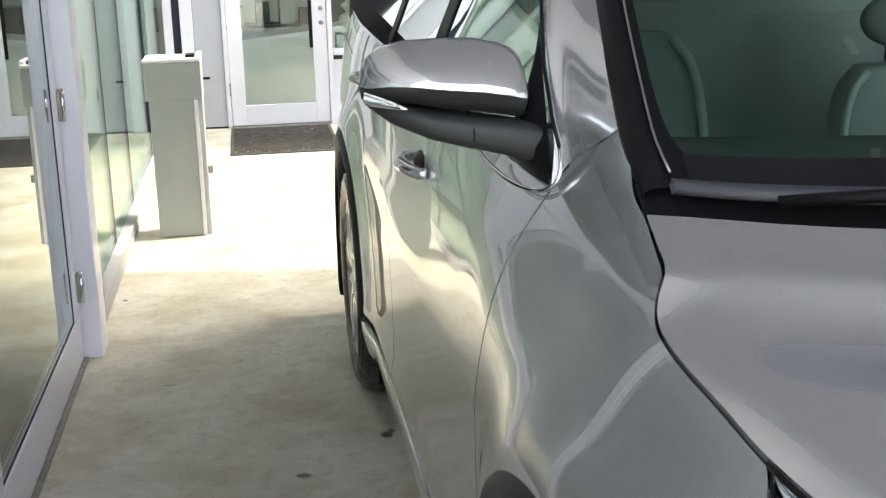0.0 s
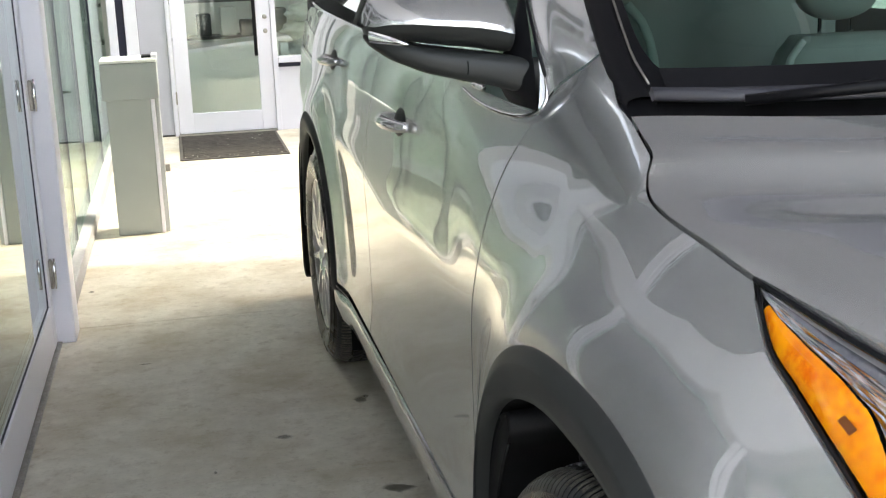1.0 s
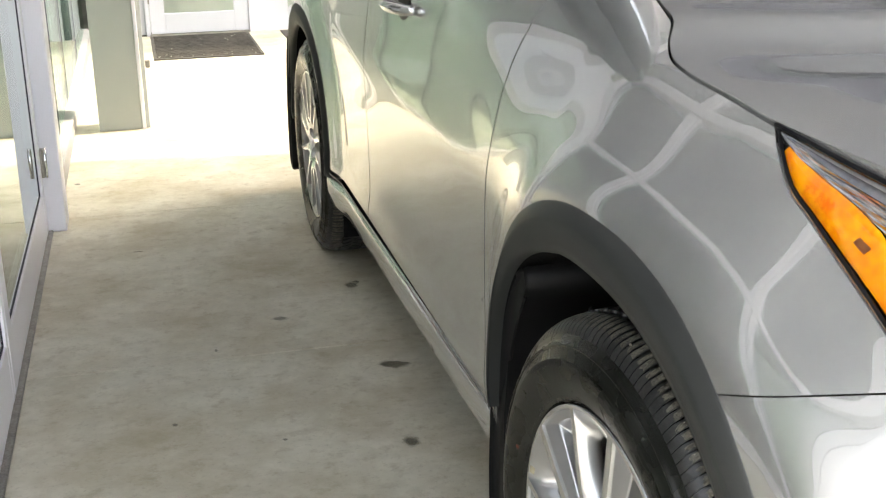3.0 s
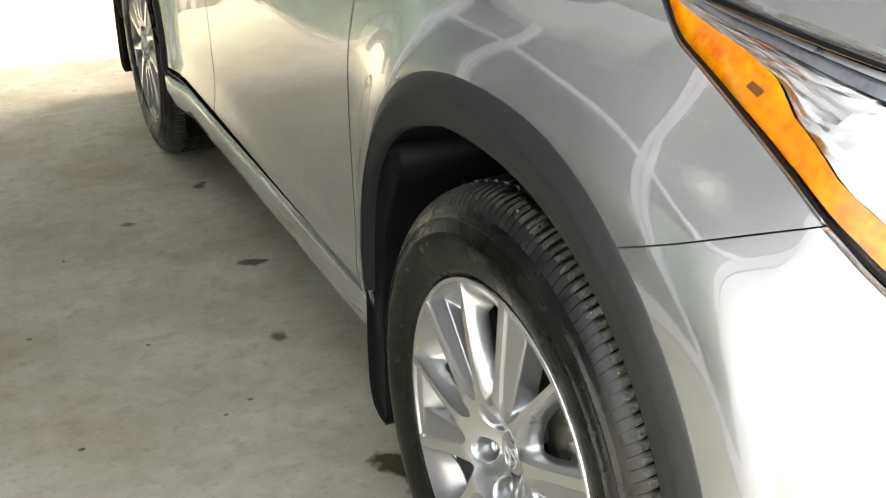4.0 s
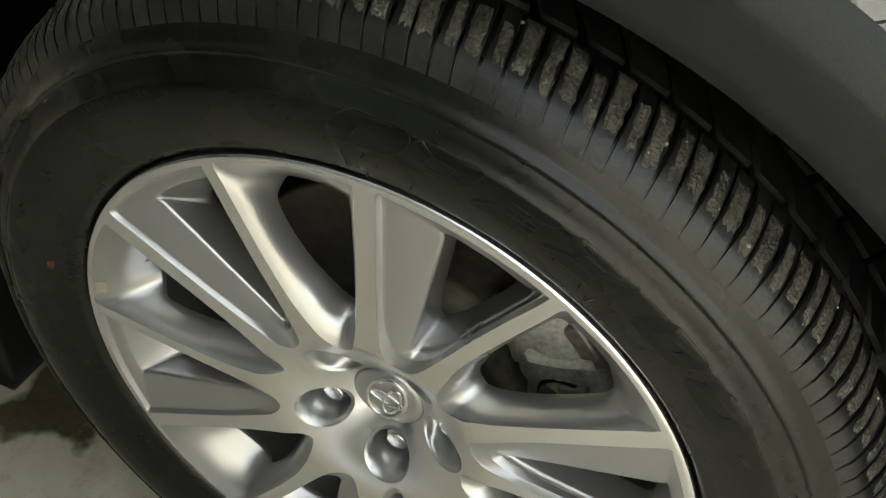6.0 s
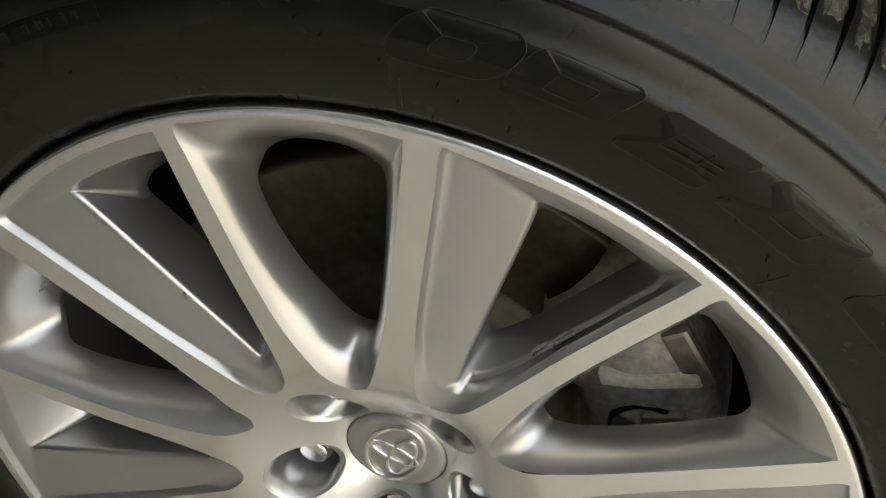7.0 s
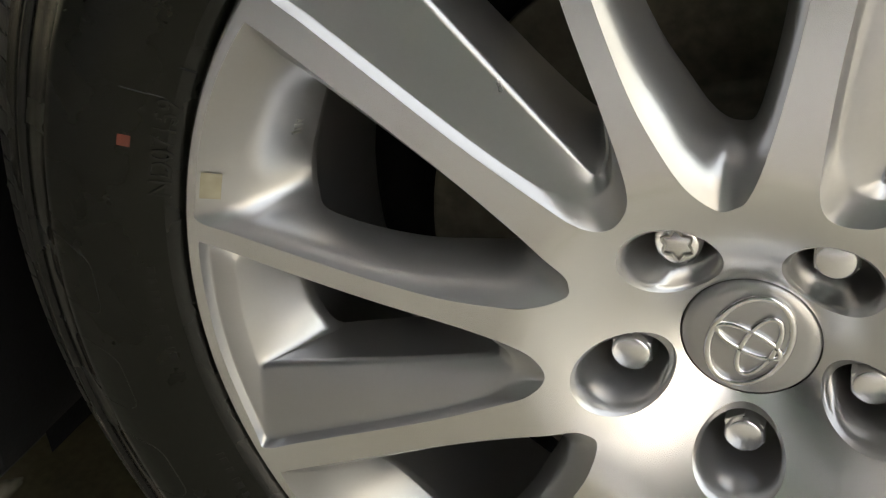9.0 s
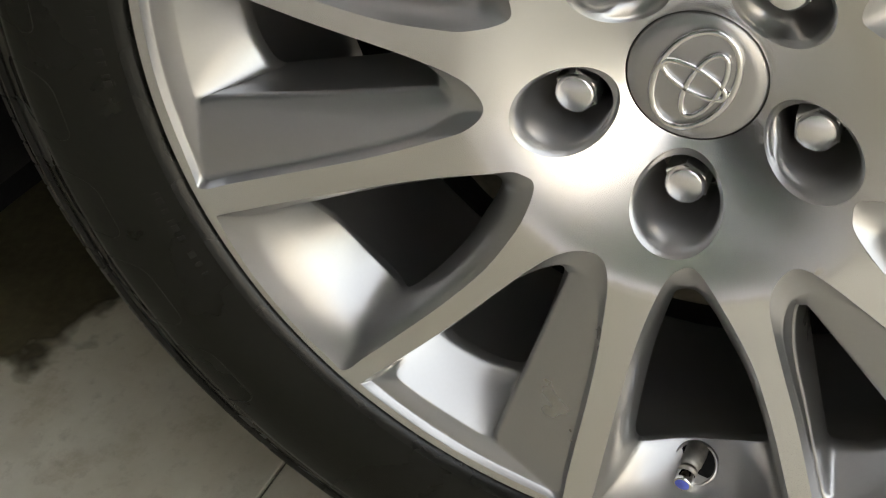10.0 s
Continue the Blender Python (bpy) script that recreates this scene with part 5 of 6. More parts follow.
# mud flaps
for y0 in (0.0, 2.80):
    out = [(0.340, 0.715), (0.405, 0.685), (0.455, 0.625), (0.482, 0.565), (0.506, 0.50), (0.530, 0.40), (0.542, 0.28), (0.543, 0.20), (0.520, 0.165), (0.478, 0.157), (0.456, 0.18), (0.450, 0.30), (0.445, 0.42), (0.420, 0.53), (0.375, 0.62), (0.325, 0.685)]
    ring0 = even(out + out[:1], 48)[:-1]
    rows = []
    for x, k in ((-0.012, 0.955), (-0.018, 0.975), (-0.014, 1.0), (0.24, 1.0)):
        c = np.mean(ring0, 0)
        rows.append([Vector((x, y0 + c[0] + (p[0] - c[0]) * k, c[1] + (p[1] - c[1]) * k)) for p in ring0])
    bm = grid(rows, closed_v=True)
    bm.verts.ensure_lookup_table()
    bm.faces.new(bm.verts[:48])
    part("mud_flap", bm, FLAP, car, "black moulded mud flap", smooth=True)

# hood
seam3 = [(-0.190, 1.028, 0.085), (-0.10, 1.040, 0.081), (0.0, 1.050, 0.079), (0.065, 1.061, 0.081), (0.100, 1.078, 0.092), (0.127, 1.099, 0.108), (0.19, 1.113, 0.135), (0.253, 1.127, 0.169)]
front3 = [(0.45, -0.80, 0.905), (0.30, -0.70, 0.940), (0.20, -0.56, 0.972), (0.15, -0.46, 0.992), (0.112, -0.33, 1.014)]
HOOD_EDGE = smooth_line([(x, y, z + 0.002) for x, y, z in front3] + [(side_x(y, z) + 0.003, y, z + 0.0015) for y, z, _ in seam3], 90)


def cowl_y(x, base=0.32):
    d = min(x, 1.9 - x) - 0.158
    return base - 0.24 * (1 - math.exp(-max(0, d) / 0.2))


rows = []
for k in range(90):
    x0, y0, z0 = HOOD_EDGE[k]
    q = k / 89
    row = []
    for s in np.linspace(0, 1, 44):
        s2 = s ** 1.6
        x = x0 + (0.95 - x0) * s2
        yend = -0.86 + (cowl_y(0.95, 0.253) + 0.86) * max(0, (q - 0.10) / 0.90)
        rear = (1 - math.exp(-(x - x0) / 0.2)) / (1 - math.exp(-(0.95 - x0) / 0.2))
        g = step(q, 0.45, 1.0)
        y = y0 + (yend - y0) * ((1 - g) * (1 - (1 - s2) ** 1.5) + g * rear)
        d = (x - x0)
        lip_w = 0.045 + 0.03 * (1 - step(q, 0.3, 0.7))
        z = z0 + ((0.020 + 0.014 * step(q, 0.15, 0.65)) * math.tanh(d / lip_w) + 0.03 * (1 - ((0.95 - x) / 0.95) ** 2)) * (1 - 0.85 * step(q, 0.45, 1.0))
        row.append(Vector((x, y, z)))
    rows.append(row + [Vector((1.9 - p.x, p.y, p.z)) for p in reversed(row[:-1])])
hood_bm = grid(rows)
for e in [e for e in hood_bm.edges if e.is_boundary]:
    a, b = (hood_bm.verts.new(v.co) for v in e.verts)
    c, d = (hood_bm.verts.new(v.co + Vector((0.004, 0, -0.02))) for v in e.verts)
    hood_bm.faces.new((a, b, d, c))
part("hood", hood_bm, PAINT, car, "silver hood", smooth=True)
# Black strip below the hood edge puts the seam's shade into colour.
part("hood_gap_backing", grid([[Vector((p[0] - 0.010 + dx, p[1], p[2] - 0.018)) for p in HOOD_EDGE if p[1] > -0.205] for dx in (0, 0.04)]), LINERGAP, car, "black strip standing in for shade beside the hood")

# cowl, windshield and wiper
xs = np.linspace(0.150, 1.75, 60)
part("cowl", grid([[Vector((x, cowl_y(x, 0.262) - 0.004, 1.105 + 0.02 * math.sin(math.pi * (x - 0.15) / 1.6))) for x in xs],
                   [Vector((x, cowl_y(x, 0.30), 1.108 + 0.02 * math.sin(math.pi * (x - 0.15) / 1.6))) for x in xs],
                   [Vector((x, cowl_y(x, 0.345), 1.145 + 0.02 * math.sin(math.pi * (x - 0.15) / 1.6))) for x in xs]]), BLACK, car, "black plastic cowl", smooth=True)
E2 = smooth_line([(0.156, 0.318, 1.137), (0.158, 0.38, 1.166), (0.165, 0.452, 1.202), (0.205, 0.70, 1.345), (0.28, 1.05, 1.53), (0.345, 1.38, 1.67)], 40)
E1 = smooth_line([(0.106, 0.556, 1.10), (0.110, 0.575, 1.16), (0.122, 0.66, 1.265), (0.140, 0.75, 1.345), (0.20, 1.02, 1.51), (0.29, 1.32, 1.645)], 40)
rows = []
for k in range(40):
    x0, y0, z0 = E2[k]
    q = k / 39
    row = []
    for s in np.linspace(0, 1, 50):
        x = x0 + 0.012 + (1.9 - 2 * x0 - 0.024) * s
        d = min(x - x0, 1.9 - x0 - x)
        row.append(Vector((x, y0 + 0.006 - 0.25 * (1 - 0.5 * q) * (1 - math.exp(-d / 0.22)), z0 + 0.008 + 0.03 * q * math.sin(math.pi * s))))
    rows.append(row)
part("windshield", grid(rows), CARGLASS, car, "green-tinted windshield glass", smooth=True)
strip = []
for k in range(40):
    p = Vector(E2[k])
    strip.append([p + Vector(o) for o in ((-0.004, 0, -0.006), (-0.003, -0.002, 0.004), (0.006, -0.008, 0.009), (0.018, -0.018, 0.011), (0.027, -0.026, 0.010), (0.029, -0.024, 0.0))])
part("windshield_trim", grid(strip), BLACK, car, "black windshield edge trim", smooth=True)
part("windshield_reveal", tube([tuple(Vector(p) + Vector((0.027, -0.027, 0.0125))) for p in E2[1:]], 0.0018, 6), STEEL, car, "thin bright line along the windshield edge", smooth=True)
frit = []
for k in range(40):
    p = Vector(E2[k])
    wide = 0.012 + 0.055 * math.exp(-k / 1.6)
    frit.append([p + Vector((0.026, -0.025, 0.0085)), p + Vector((0.026 + wide, -0.025 - 0.85 * wide, 0.0105))])
part("windshield_border", grid(frit), BLACK, car)
part("lower_windshield_border", grid([[Vector((x, cowl_y(x, 0.338) + o, 1.148 + h + 0.018 * math.sin(math.pi * (x - 0.15) / 1.6))) for x in np.linspace(0.2, 1.7, 50)] for o, h in ((0, 0.004), (0.034, 0.032))]),
     BLACK, car, "black band along the foot of the windshield")
blade = []
for k, x in enumerate(np.linspace(0.175, 0.80, 40)):
    y, z = cowl_y(x, 0.305), 1.150 + 0.016 * math.sin(math.pi * (x - 0.15) / 1.6)
    wd = 0.017 * (0.6 + 0.4 * math.sin(math.pi * min(1, k / 20)))
    blade.append([Vector((x, y - wd, z - 0.004)), Vector((x, y - wd * 0.6, z + 0.006)), Vector((x, y + wd * 0.4, z + 0.011)), Vector((x, y + wd, z + 0.002)), Vector((x, y, z - 0.008))])
part("wiper_blade", grid(blade, closed_v=True), BLADE, car, "grey wiper blade with sloped spoiler", smooth=True)
part("wiper_arm", tube([(0.26, cowl_y(0.26, 0.285), 1.150), (0.40, cowl_y(0.4, 0.28), 1.168), (0.55, cowl_y(0.55, 0.255), 1.166), (0.72, cowl_y(0.72, 0.24), 1.15)], [0.007, 0.008, 0.009, 0.012], 8), BLACK, car, "black wiper arm", smooth=True)
part("wiper_pivot", moved(lathe([(0, 0.03), (0.014, 0.028), (0.018, 0.02), (0.02, 0)], 18), Matrix.Translation((0.74, cowl_y(0.74, 0.24), 1.13))), BLACK, car, smooth=True)

# pillars, roof and side glass
k2 = int(np.argmin(np.abs(E2[:, 1] - 0.452)))
seam_low = np.array([(side_x(y, z) + 0.001, y, z + 0.004) for y, z in PILLAR_SEAM[::-1]])
right_e = even(E2[k2:] + np.array((-0.003, 0, 0)), 34)
left_e = even(np.vstack([seam_low[:1], E1[2:]]), 34)
top_e = even([tuple(left_e[-1]), tuple(right_e[-1])], 14)
seam_e = even(np.vstack([seam_low, right_e[:1]]), 14)
pil = coons(seam_e, top_e, left_e, right_e)
bulge = np.sin(np.linspace(0, np.pi, 14))
part("windshield_pillar", grid([[Vector(q) + Vector((-0.006, -0.004, 0.006)) * bulge[i] * min(1, j / 6) for i, q in enumerate(r)] for j, r in enumerate(pil)]), PAINT, car, "silver windshield pillar", smooth=True)
roof = []
for y in np.linspace(1.36, 3.6, 24):
    f = (y - 1.36) / 2.24
    roof.append([Vector((0.335 + 1.23 * s - 0.02 * math.sin(math.pi * f), y - 0.10 * math.sin(math.pi * s) * (1 - f), 1.665 + 0.055 * math.sin(math.pi * s) ** 0.5 * (1 - 0.2 * f) - 0.10 * f ** 3)) for s in np.linspace(0, 1, 24)])
part("roof", grid(roof), PAINT, car, "silver roof", smooth=True)
part("headliner", grid([[p - Vector((0, 0, 0.04)) for p in r] for r in roof]), DASH, car)
gx = lambda y, z: 0.100 + 0.42 * (z - 1.12) + 0.02 * max(0, y - 1.5)


def side_glass(y0, y1, name, mat, label):
    rows = []
    for s in np.linspace(0, 1, 14):
        ya, yb = y0(s), y1(s)
        rows.append([Vector((gx(y, z), y, z)) for y in np.linspace(ya, yb, 20) for z in [belt(y) + 0.012 + (1.63 - belt(y) - 0.012) * s]])
    return part(name, grid(rows), mat, car, label, smooth=True)


side_glass(lambda s: 0.62 + 0.63 * s ** 1.25, lambda s: 1.68 + 0.03 * s, "front_side_window", SIDEGLASS, "tinted front door window")
side_glass(lambda s: 1.80 + 0.03 * s, lambda s: 2.58 - 0.05 * s, "rear_side_window", SIDEGLASS, "tinted rear door window")
side_glass(lambda s: 2.66, lambda s: 3.5 - 0.25 * s, "quarter_window", SIDEGLASS, "tinted quarter window")
for ya, yb in ((1.68, 1.80), (2.57, 2.67)):
    part("window_pillar", grid([[Vector((gx(y, z) - 0.004, y, z)) for y in (ya, (ya + yb) / 2, yb)] for z in np.linspace(1.13, 1.64, 12)]), BLACK, car, "gloss black window pillar", smooth=True)
part("belt_moulding", tube([(side_x(y, belt(y)) - 0.004, y, belt(y) + 0.006) for y in np.linspace(0.82, 3.4, 50)], 0.0055, 8), CHROME, car, "chrome belt moulding", smooth=True)
top = [(gx(y, z) - 0.006, y, z) for y, z in zip(np.r_[np.linspace(0.66, 1.30, 12), np.linspace(1.4, 3.3, 20)], np.r_[1.20 + 0.44 * np.linspace(0.12, 1, 12) ** 0.8, np.full(20, 1.645)])]
part("window_frame", tube(top, 0.010, 8), BLACK, car, smooth=True)
hoop = smooth_line([(0.050, 0.84, 1.114), (0.056, 0.775, 1.100), (0.066, 0.67, 1.092), (0.080, 0.59, 1.093), (0.094, 0.540, 1.104), (0.106, 0.528, 1.126), (0.110, 0.548, 1.158)], 40)
part("mirror_chrome_trim", tube(hoop, [0.0036 - 0.0016 * max(0, k - 28) / 11 for k in range(40)], 8), CHROME, car, "thin chrome line round the mirror foot", smooth=True)
part("sail_gasket", tube([(0.110, 0.548, 1.158), (0.108, 0.575, 1.19), (0.112, 0.64, 1.256), (0.128, 0.72, 1.33), (0.165, 0.88, 1.435)], 0.003, 8), BLACK, car, "thin black seal along the pillar", smooth=True)
sail = []
for z in np.linspace(1.104, 1.31, 18):
    f = (z - 1.104) / 0.206
    ey, ex = float(np.interp(z, E1[:, 2], E1[:, 1])), float(np.interp(z, E1[:, 2], E1[:, 0]))
    wd = 0.12 * (1 - f) ** 1.5 + 0.006
    sail.append([Vector((ex - 0.008 - 0.062 * min(1, 0.12 + f / 0.3) * (1 - f) ** 1.5 * math.sin(math.pi / 2 * q), ey + 0.002 + wd * q, z)) for q in np.linspace(0, 1, 7)])
part("mirror_sail", grid(sail), BLACK, car, "black triangular mirror mount", smooth=True)
back = [[Vector((x, y, z)) for x in (0.10, 0.9, 1.8)] for y, z in ((3.72, 0.35), (3.80, 0.8), (3.74, 1.15), (3.5, 1.55))]
part("tailgate", grid(back), PAINT, car, "silver tailgate", smooth=True)
far = [[Vector((1.9 - max(0.0, side_x(y, z)), y, z)) for y in np.linspace(-0.85, 3.72, 30)] for z in (0.3, 0.6, 0.85, 1.0, 1.05)]
part("far_flank", grid(far), PAINT, car, smooth=True)
nose = [[Vector((x, -0.80 - 0.12 * math.sin(math.pi * (x - 0.2) / 1.5) ** 0.5 if 0.2 < x < 1.7 else -0.80, z)) for x in np.linspace(0.2, 1.7, 24)] for z in (0.3, 0.55, 0.80, 0.90)]
part("grille", grid(nose), BLACK, car)
part("underbody", block(0.16, 1.74, -0.6, 3.6, 0.20, 0.27), LINERGAP, car, "dark underbody")
part("engine_bay", block(0.30, 1.60, -0.70, 0.24, 0.5, 0.90), LINERGAP, car)

# cabin
for x, back, low in ((0.45, 0.0, 0.0), (1.41, 0.38, 0.14)):
    seat = bmesh.new()
    box(seat, x - 0.23, x + 0.23, 1.15 + back, 1.62 + back, 0.50, 0.74, 0.06)
    part("seat_cushion", seat, SEATMAT, car, smooth=True)
    rows = []
    for s in np.linspace(0, 1, 14):
        w2 = 0.245 - 0.03 * s ** 2 - 0.06 * s ** 12
        zz = 0.66 - low + 0.56 * s
        yy = 1.50 + back + 0.06 * s
        rows.append([Vector((x + w2 * math.copysign(abs(math.cos(t)) ** 0.5, math.cos(t)), yy + (0.07 - 0.02 * s) * math.copysign(abs(math.sin(t)) ** 0.6, math.sin(t)), zz)) for t in np.linspace(0, 2 * math.pi, 28, endpoint=False)])
    b = grid(rows, closed_v=True)
    b.verts.ensure_lookup_table()
    b.faces.new(b.verts[-28:])
    part("seat_back", b, SEATMAT, car, "grey leather seat back", smooth=True)
    for sg in (-1, 1):
        edge = [(x + sg * (0.232 - 0.03 * f ** 2 - 0.05 * f ** 12), 1.442 + back + 0.06 * f, 0.67 - low + 0.54 * f) for f in np.linspace(0, 1, 14)]
        part("seat_piping", tube(edge, 0.011, 8), PIPING, car, "pale stitched edge of the seat", smooth=True)
    hr = ellipsoid(bmesh.new(), (x, 1.60 + back, 1.33 - low), (0.13, 0.05, 0.075))
    part("headrest", hr, SEATMAT, car, smooth=True)
    for dx in (-0.05, 0.05):
        part("headrest_post", tube([(x + dx, 1.60 + back, 1.20 - low), (x + dx, 1.60 + back, 1.30 - low)], 0.006), CHROME, car)
part("rear_seat", box(bmesh.new(), 0.25, 1.65, 2.35, 2.55, 0.6, 1.25, 0.06), SEATMAT, car, "grey leather rear bench")
dash = [[Vector((x, y - 0.16 * math.sin(math.pi * (x - 0.15) / 1.6), z)) for x in np.linspace(0.2, 1.7, 20)] for y, z in ((0.42, 1.135), (0.56, 1.150), (0.67, 1.150), (0.72, 1.12), (0.74, 0.8))]
part("dashboard", grid(dash), DASH, car, "charcoal dashboard top", smooth=True)
part("steering_wheel", moved(lathe([(0.185 + 0.014 * math.cos(t), 0.014 * math.sin(t)) for t in np.linspace(0, 2 * math.pi, 10, endpoint=False)], 40, closed=True),
                             Matrix.Translation((1.35, 0.98, 0.98)) @ Matrix.Rotation(radians(65), 4, "X")), DASH, car, smooth=True)
part("rear_view_mirror", moved(box(bmesh.new(), -0.12, 0.12, -0.02, 0.02, -0.035, 0.035, 0.015), Matrix.Translation((0.95, 0.98, 1.50))), BLACK, car)
part("cabin_floor", block(0.16, 1.74, 0.7, 3.5, 0.45, 0.5), DASH, car)
part("far_door_trim", grid([[Vector((1.76, y, z)) for y in (0.7, 1.6, 2.6, 3.6)] for z in (0.5, 1.12)]), DASH, car)


# door handles
def handle(y, z):
    x = side_x(y, z)
    # Black disc just proud of the door, painted shade instead of a recess.
    cup = [[Vector((side_x(y + dy * k, z + dz * k) - h, y + dy * k, z + dz * k)) for dy, dz in
            [(0.062 * math.cos(t), 0.030 * math.sin(t) + 0.004) for t in np.linspace(0, 2 * math.pi, 28, endpoint=False)]] for k, h in ((1.0, -0.001), (0.96, 0.0012), (0.5, 0.0016))]
    cb = grid(cup, closed_v=True)
    cb.verts.ensure_lookup_table()
    cb.faces.new(cb.verts[-28:])
    h = part("handle_shade_disc", cb, BLACK, car, "black disc standing in for the shaded recess behind the handle", smooth=True)
    pts = [(side_x(y + dy, z + 0.006) - b, y + dy, z + 0.006 - 0.01 * dy) for dy, b in ((-0.115, 0.002), (-0.10, 0.018), (-0.05, 0.030), (0.0, 0.034), (0.05, 0.032), (0.09, 0.022), (0.105, 0.004))]
    part("door_handle", tube(smooth_line(pts, 20), [0.011 + 0.004 * math.sin(math.pi * k / 19) for k in range(20)], 12), PAINT, car, "body-coloured pull handle with chrome insert", smooth=True)
    part("handle_insert", tube([(p[0] - 0.013, p[1], p[2]) for p in pts[1:-1]], 0.0035, 6), CHROME, car, smooth=True)


handle(1.37, 0.985)
handle(2.47, 1.035)

# mirror
MIRROR_SECTION = smooth_line([(1.1, 0), (1.02, 0.5), (0.75, 0.88), (0.40, 1.0), (0.0, 0.90), (-0.45, 0.62), (-0.85, 0.27), (-1.08, -0.08), (-1.07, -0.18), (-0.85, -0.50), (-0.45, -0.72), (0, -0.76), (0.6, -0.74), (1.0, -0.5), (1.1, 0)], 57)[:-1]
rows = []
for x, zc, hz, hy in ((-0.142, 1.236, 0.004, 0.010), (-0.139, 1.238, 0.018, 0.026), (-0.130, 1.241, 0.032, 0.040), (-0.110, 1.246, 0.042, 0.052), (-0.075, 1.247, 0.048, 0.060), (-0.03, 1.244, 0.053, 0.066),
                      (0.02, 1.240, 0.056, 0.066), (0.055, 1.233, 0.055, 0.060), (0.072, 1.228, 0.053, 0.054), (0.080, 1.226, 0.049, 0.048), (0.083, 1.225, 0.040, 0.040), (0.084, 1.225, 0.01, 0.01)):
    rows.append([Vector((x, 0.655 + hy * u + 0.25 * max(0, -x - 0.02), zc + hz * v)) for u, v in MIRROR_SECTION])
low = next(i for i, (u, v) in enumerate(MIRROR_SECTION) if u < -0.9 and v < -0.10)
housing = part("mirror_housing", grid([r[:low + 1] for r in rows]), PAINT, car, "silver door mirror housing", smooth=True)
part("lower_shell", grid([r[low:] + r[:1] for r in rows]), CLAD, housing, "grey-black lower shell of the mirror", smooth=True)
rows = []
for x, zc, hz, hy, yc in ((-0.138, 1.218, 0.004, 0.010, 0.68), (-0.130, 1.213, 0.010, 0.03, 0.675), (-0.10, 1.198, 0.017, 0.046, 0.67), (-0.05, 1.182, 0.022, 0.052, 0.662), (0.0, 1.172, 0.024, 0.050, 0.655),
                          (0.05, 1.163, 0.026, 0.044, 0.645), (0.085, 1.155, 0.028, 0.036, 0.63), (0.105, 1.146, 0.034, 0.032, 0.615), (0.118, 1.138, 0.042, 0.036, 0.61), (0.13, 1.135, 0.044, 0.040, 0.61)):
    rows.append([Vector((x, yc + math.copysign(abs(math.cos(t)) ** 0.7, math.cos(t)) * hy + 0.2 * max(0, -x - 0.02), zc + math.copysign(abs(math.sin(t)) ** 0.7, math.sin(t)) * hz)) for t in np.linspace(0, 2 * math.pi, 32, endpoint=False)])
part("mirror_base", grid(rows, closed_v=True), CLAD, car, "black plastic mirror base and arm", smooth=True)
part("mirror_joint", grid([[Vector((x, 0.655 + math.cos(t) * 0.053, 1.1705 + math.sin(t) * 0.0265)) for t in np.linspace(0, 2 * math.pi, 24)] for x in (0.004, 0.006)]), LINERGAP, car)
sig = []
for s in np.linspace(0, 1, 14):
    x = -0.139 + 0.055 * s
    zc = 1.2215 - 0.012 * s
    yy = 0.632 + 0.30 * max(0, -x - 0.085) - 0.018 * s
    hgt = 0.008 * (1 - s) ** 0.6 + 0.001
    sig.append([Vector((x, yy - 0.004, zc - hgt)), Vector((x - 0.002, yy - 0.009, zc)), Vector((x, yy - 0.004, zc + hgt))])
part("mirror_turn_lamp", grid(sig), CHROME, car, "slim clear turn signal in the mirror", smooth=True)

# headlight
up = smooth_line([(0.086, -0.192, 1.029), (0.094, -0.240, 1.021), (0.107, -0.32, 1.009), (0.143, -0.455, 0.986), (0.19, -0.55, 0.968), (0.29, -0.70, 0.935), (0.42, -0.80, 0.905)], 44)
dn_yz = even(np.vstack([HEADLIGHT_LOW[::-1], [(-0.545, 0.849), (-0.61, 0.822), (-0.70, 0.790), (-0.80, 0.757)]]), 44)
dn = np.array([(side_x(y, z) + 0.004, y - 0.002, z + 0.003) for y, z in dn_yz])


def lamp_sheet(v0, v1, u0, u1, inset, bulge, n=40, m=12):
    rows = []
    for u in np.linspace(u0, u1, n):
        i = u * 43
        a, b = int(min(42, i)), i - int(min(42, i))
        p, q = up[a] * (1 - b) + up[a + 1] * b, dn[a] * (1 - b) + dn[a + 1] * b
        row = []
        for v in np.linspace(v0(u), v1(u), m):
            c = q * (1 - v) + p * v
            o = np.array((-0.75, -0.55, 0.35)) * bulge * math.sin(math.pi * v) * min(1, u * 5)
            row.append(Vector(c + o + np.array((0.75, 0.45, -0.45)) * inset * min(1, u * 6)))
        rows.append(row)
    return grid(rows)


part("headlight_lens", lamp_sheet(lambda u: 0, lambda u: 1, 0, 1, 0.0, 0.014), LENS, car, "clear headlight lens", smooth=True)


def amb(u):
    """How far up the lamp the orange side lens reaches."""
    return float(np.interp(u, (0.0, 0.05, 0.12, 0.22, 0.29, 0.36, 0.48, 1.0), (0.40, 0.48, 0.58, 0.56, 0.50, 0.31, 0.19, 0.16)))


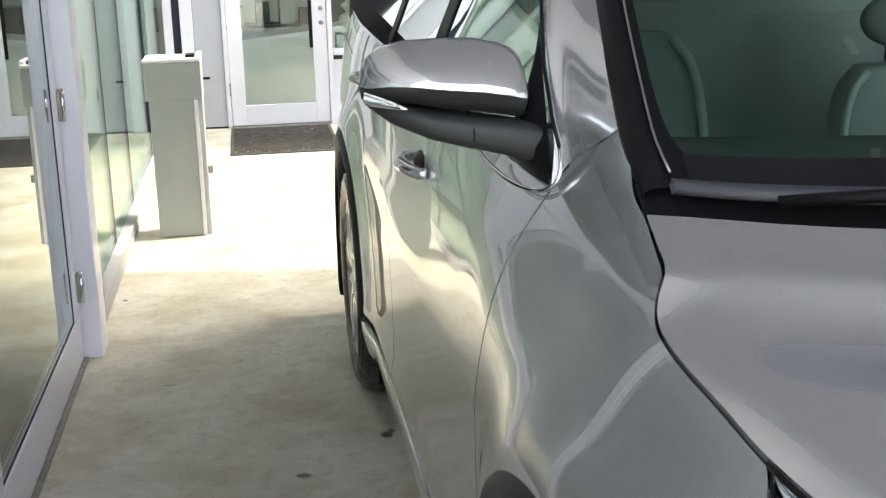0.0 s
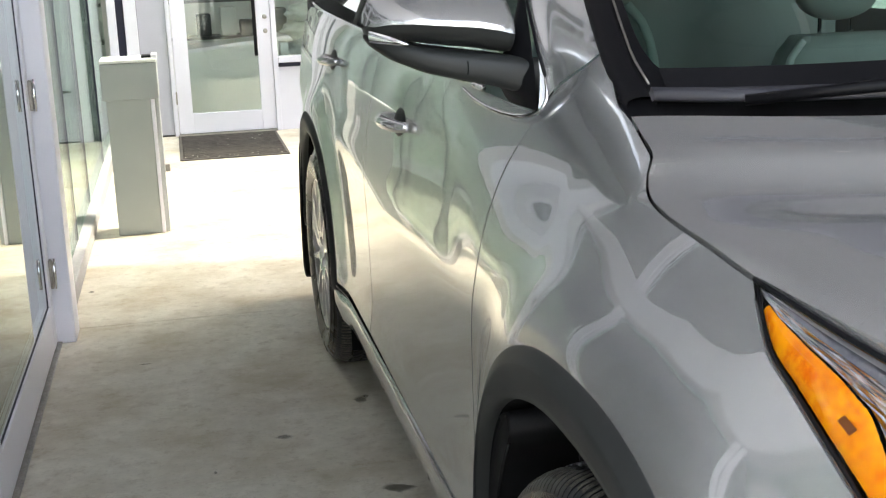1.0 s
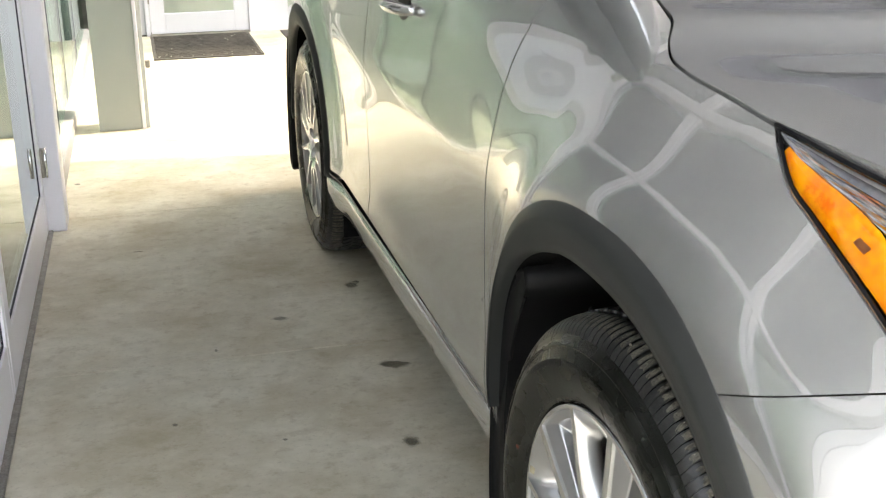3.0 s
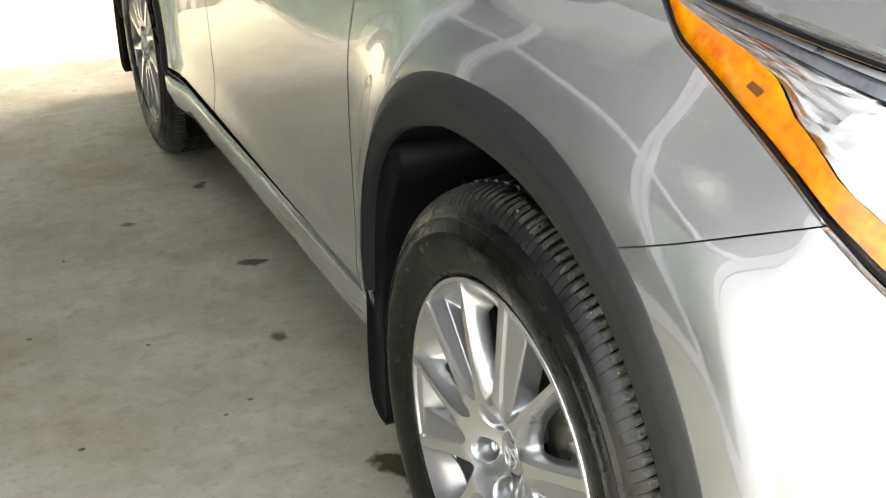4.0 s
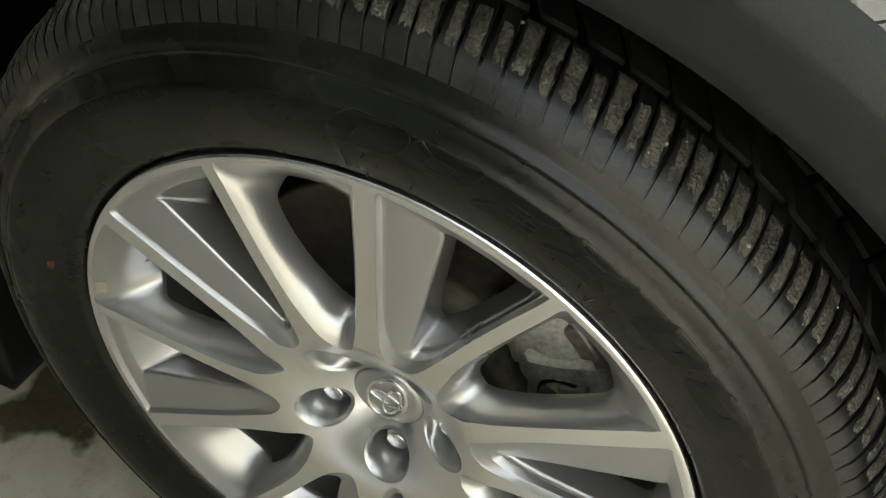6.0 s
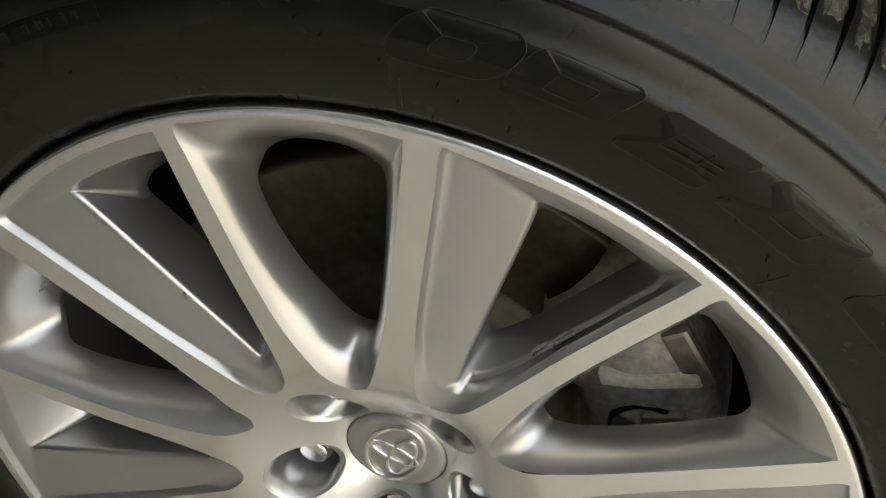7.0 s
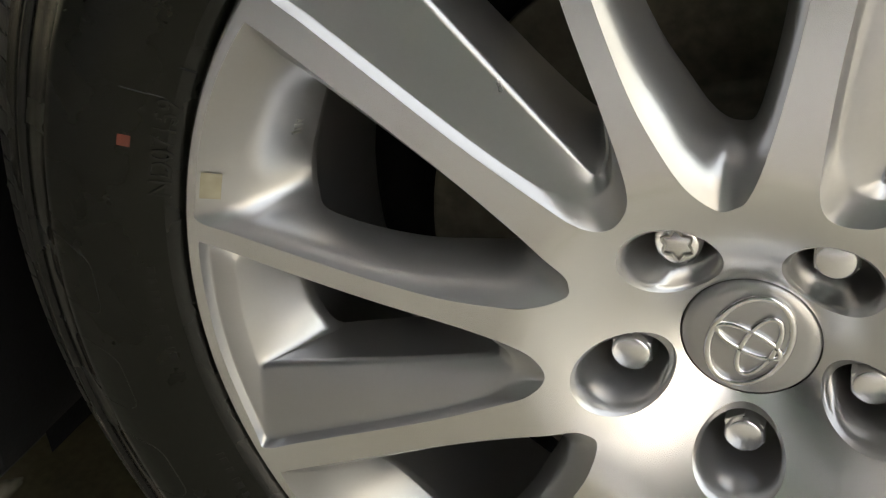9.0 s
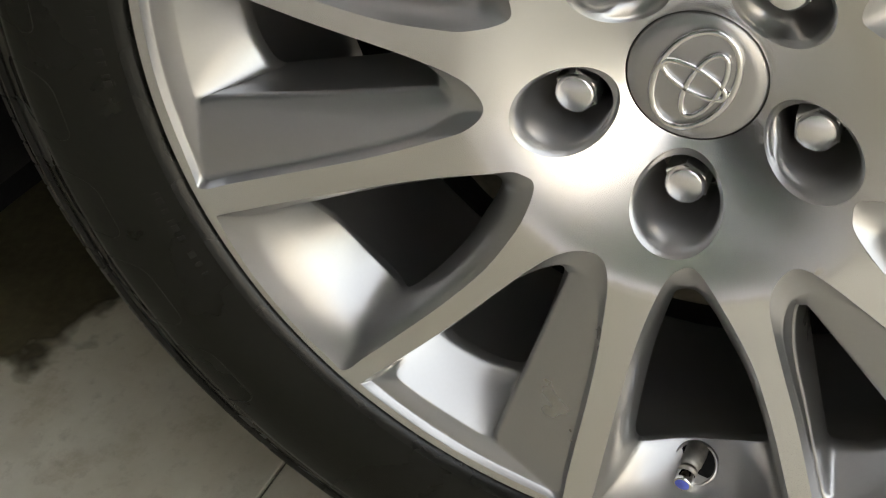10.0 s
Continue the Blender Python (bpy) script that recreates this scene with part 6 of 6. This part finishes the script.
def shaken(bm, amount, seed, ribs=0.0):
    """Small facets and ribs pressed into a lamp's inner sheet."""
    rnd = random.Random(seed)
    for k, v in enumerate(bm.verts):
        v.co += Vector((rnd.uniform(-1, 1), rnd.uniform(-1, 1), rnd.uniform(-1, 1))) * amount
        v.co += Vector((0.75, 0.45, -0.45)) * ribs * ((k // 12) % 2)
    return bm


part("headlight_amber", shaken(lamp_sheet(lambda u: 0.03, amb, 0.05, 0.97, 0.008, 0.010, 140), 0.00025, 3, 0.0012), AMBER, car, "orange side reflector inside the headlight", smooth=True)
part("amber_mark", lamp_sheet(lambda u: 0.21, lambda u: 0.31, 0.272, 0.300, 0.0064, 0.010, 4, 4), AMBERMARK, car, "small dark rectangular mark on the orange reflector")
part("headlight_chrome", shaken(lamp_sheet(amb, lambda u: 0.80, 0.01, 1.0, 0.016, 0.004, 46, 12), 0.0006, 5), BOWL, car, "faceted chrome headlight bowl")
part("headlight_shade", lamp_sheet(lambda u: 0.79, lambda u: 0.93, 0.02, 1.0, 0.012, 0.006), SHADE, car, "grey inner trim above the chrome bowl", smooth=True)
part("headlight_bezel", lamp_sheet(lambda u: 0.93, lambda u: 1.0, 0.03, 1.0, 0.006, 0.004), ALLOY, car, "grey headlight bezel", smooth=True)
part("headlight_back", lamp_sheet(lambda u: -0.02, lambda u: 1.02, 0.0, 1.0, 0.045, 0.0), BLACK, car)
part("headlight_seal", tube([tuple(p) for p in dn], 0.0022, 6), BLACK, car, "black rubber seal round the headlight", smooth=True)
part("headlight_top_seal", tube([(p[0] + 0.001, p[1], p[2] + 0.004) for p in up], 0.0028, 6), BLACK, car, smooth=True)

TOE = 3.55
front_wheel_pose = Matrix.Translation((-0.027, 0, 0.366)) @ Matrix.Rotation(radians(TOE), 4, "Z") @ Matrix(((0, 0, -1, 0), (-1, 0, 0, 0), (0, 1, 0, 0), (0, 0, 0, 1)))
rear_wheel_pose = Matrix.Translation((-0.005, 2.79, 0.366)) @ Matrix(((0, 0, -1, 0), (-1, 0, 0, 0), (0, 1, 0, 0), (0, 0, 0, 1))) @ Matrix.Rotation(radians(25), 4, "Z")
build_wheel(car, front_wheel_pose, True)
build_wheel(car, rear_wheel_pose, False)
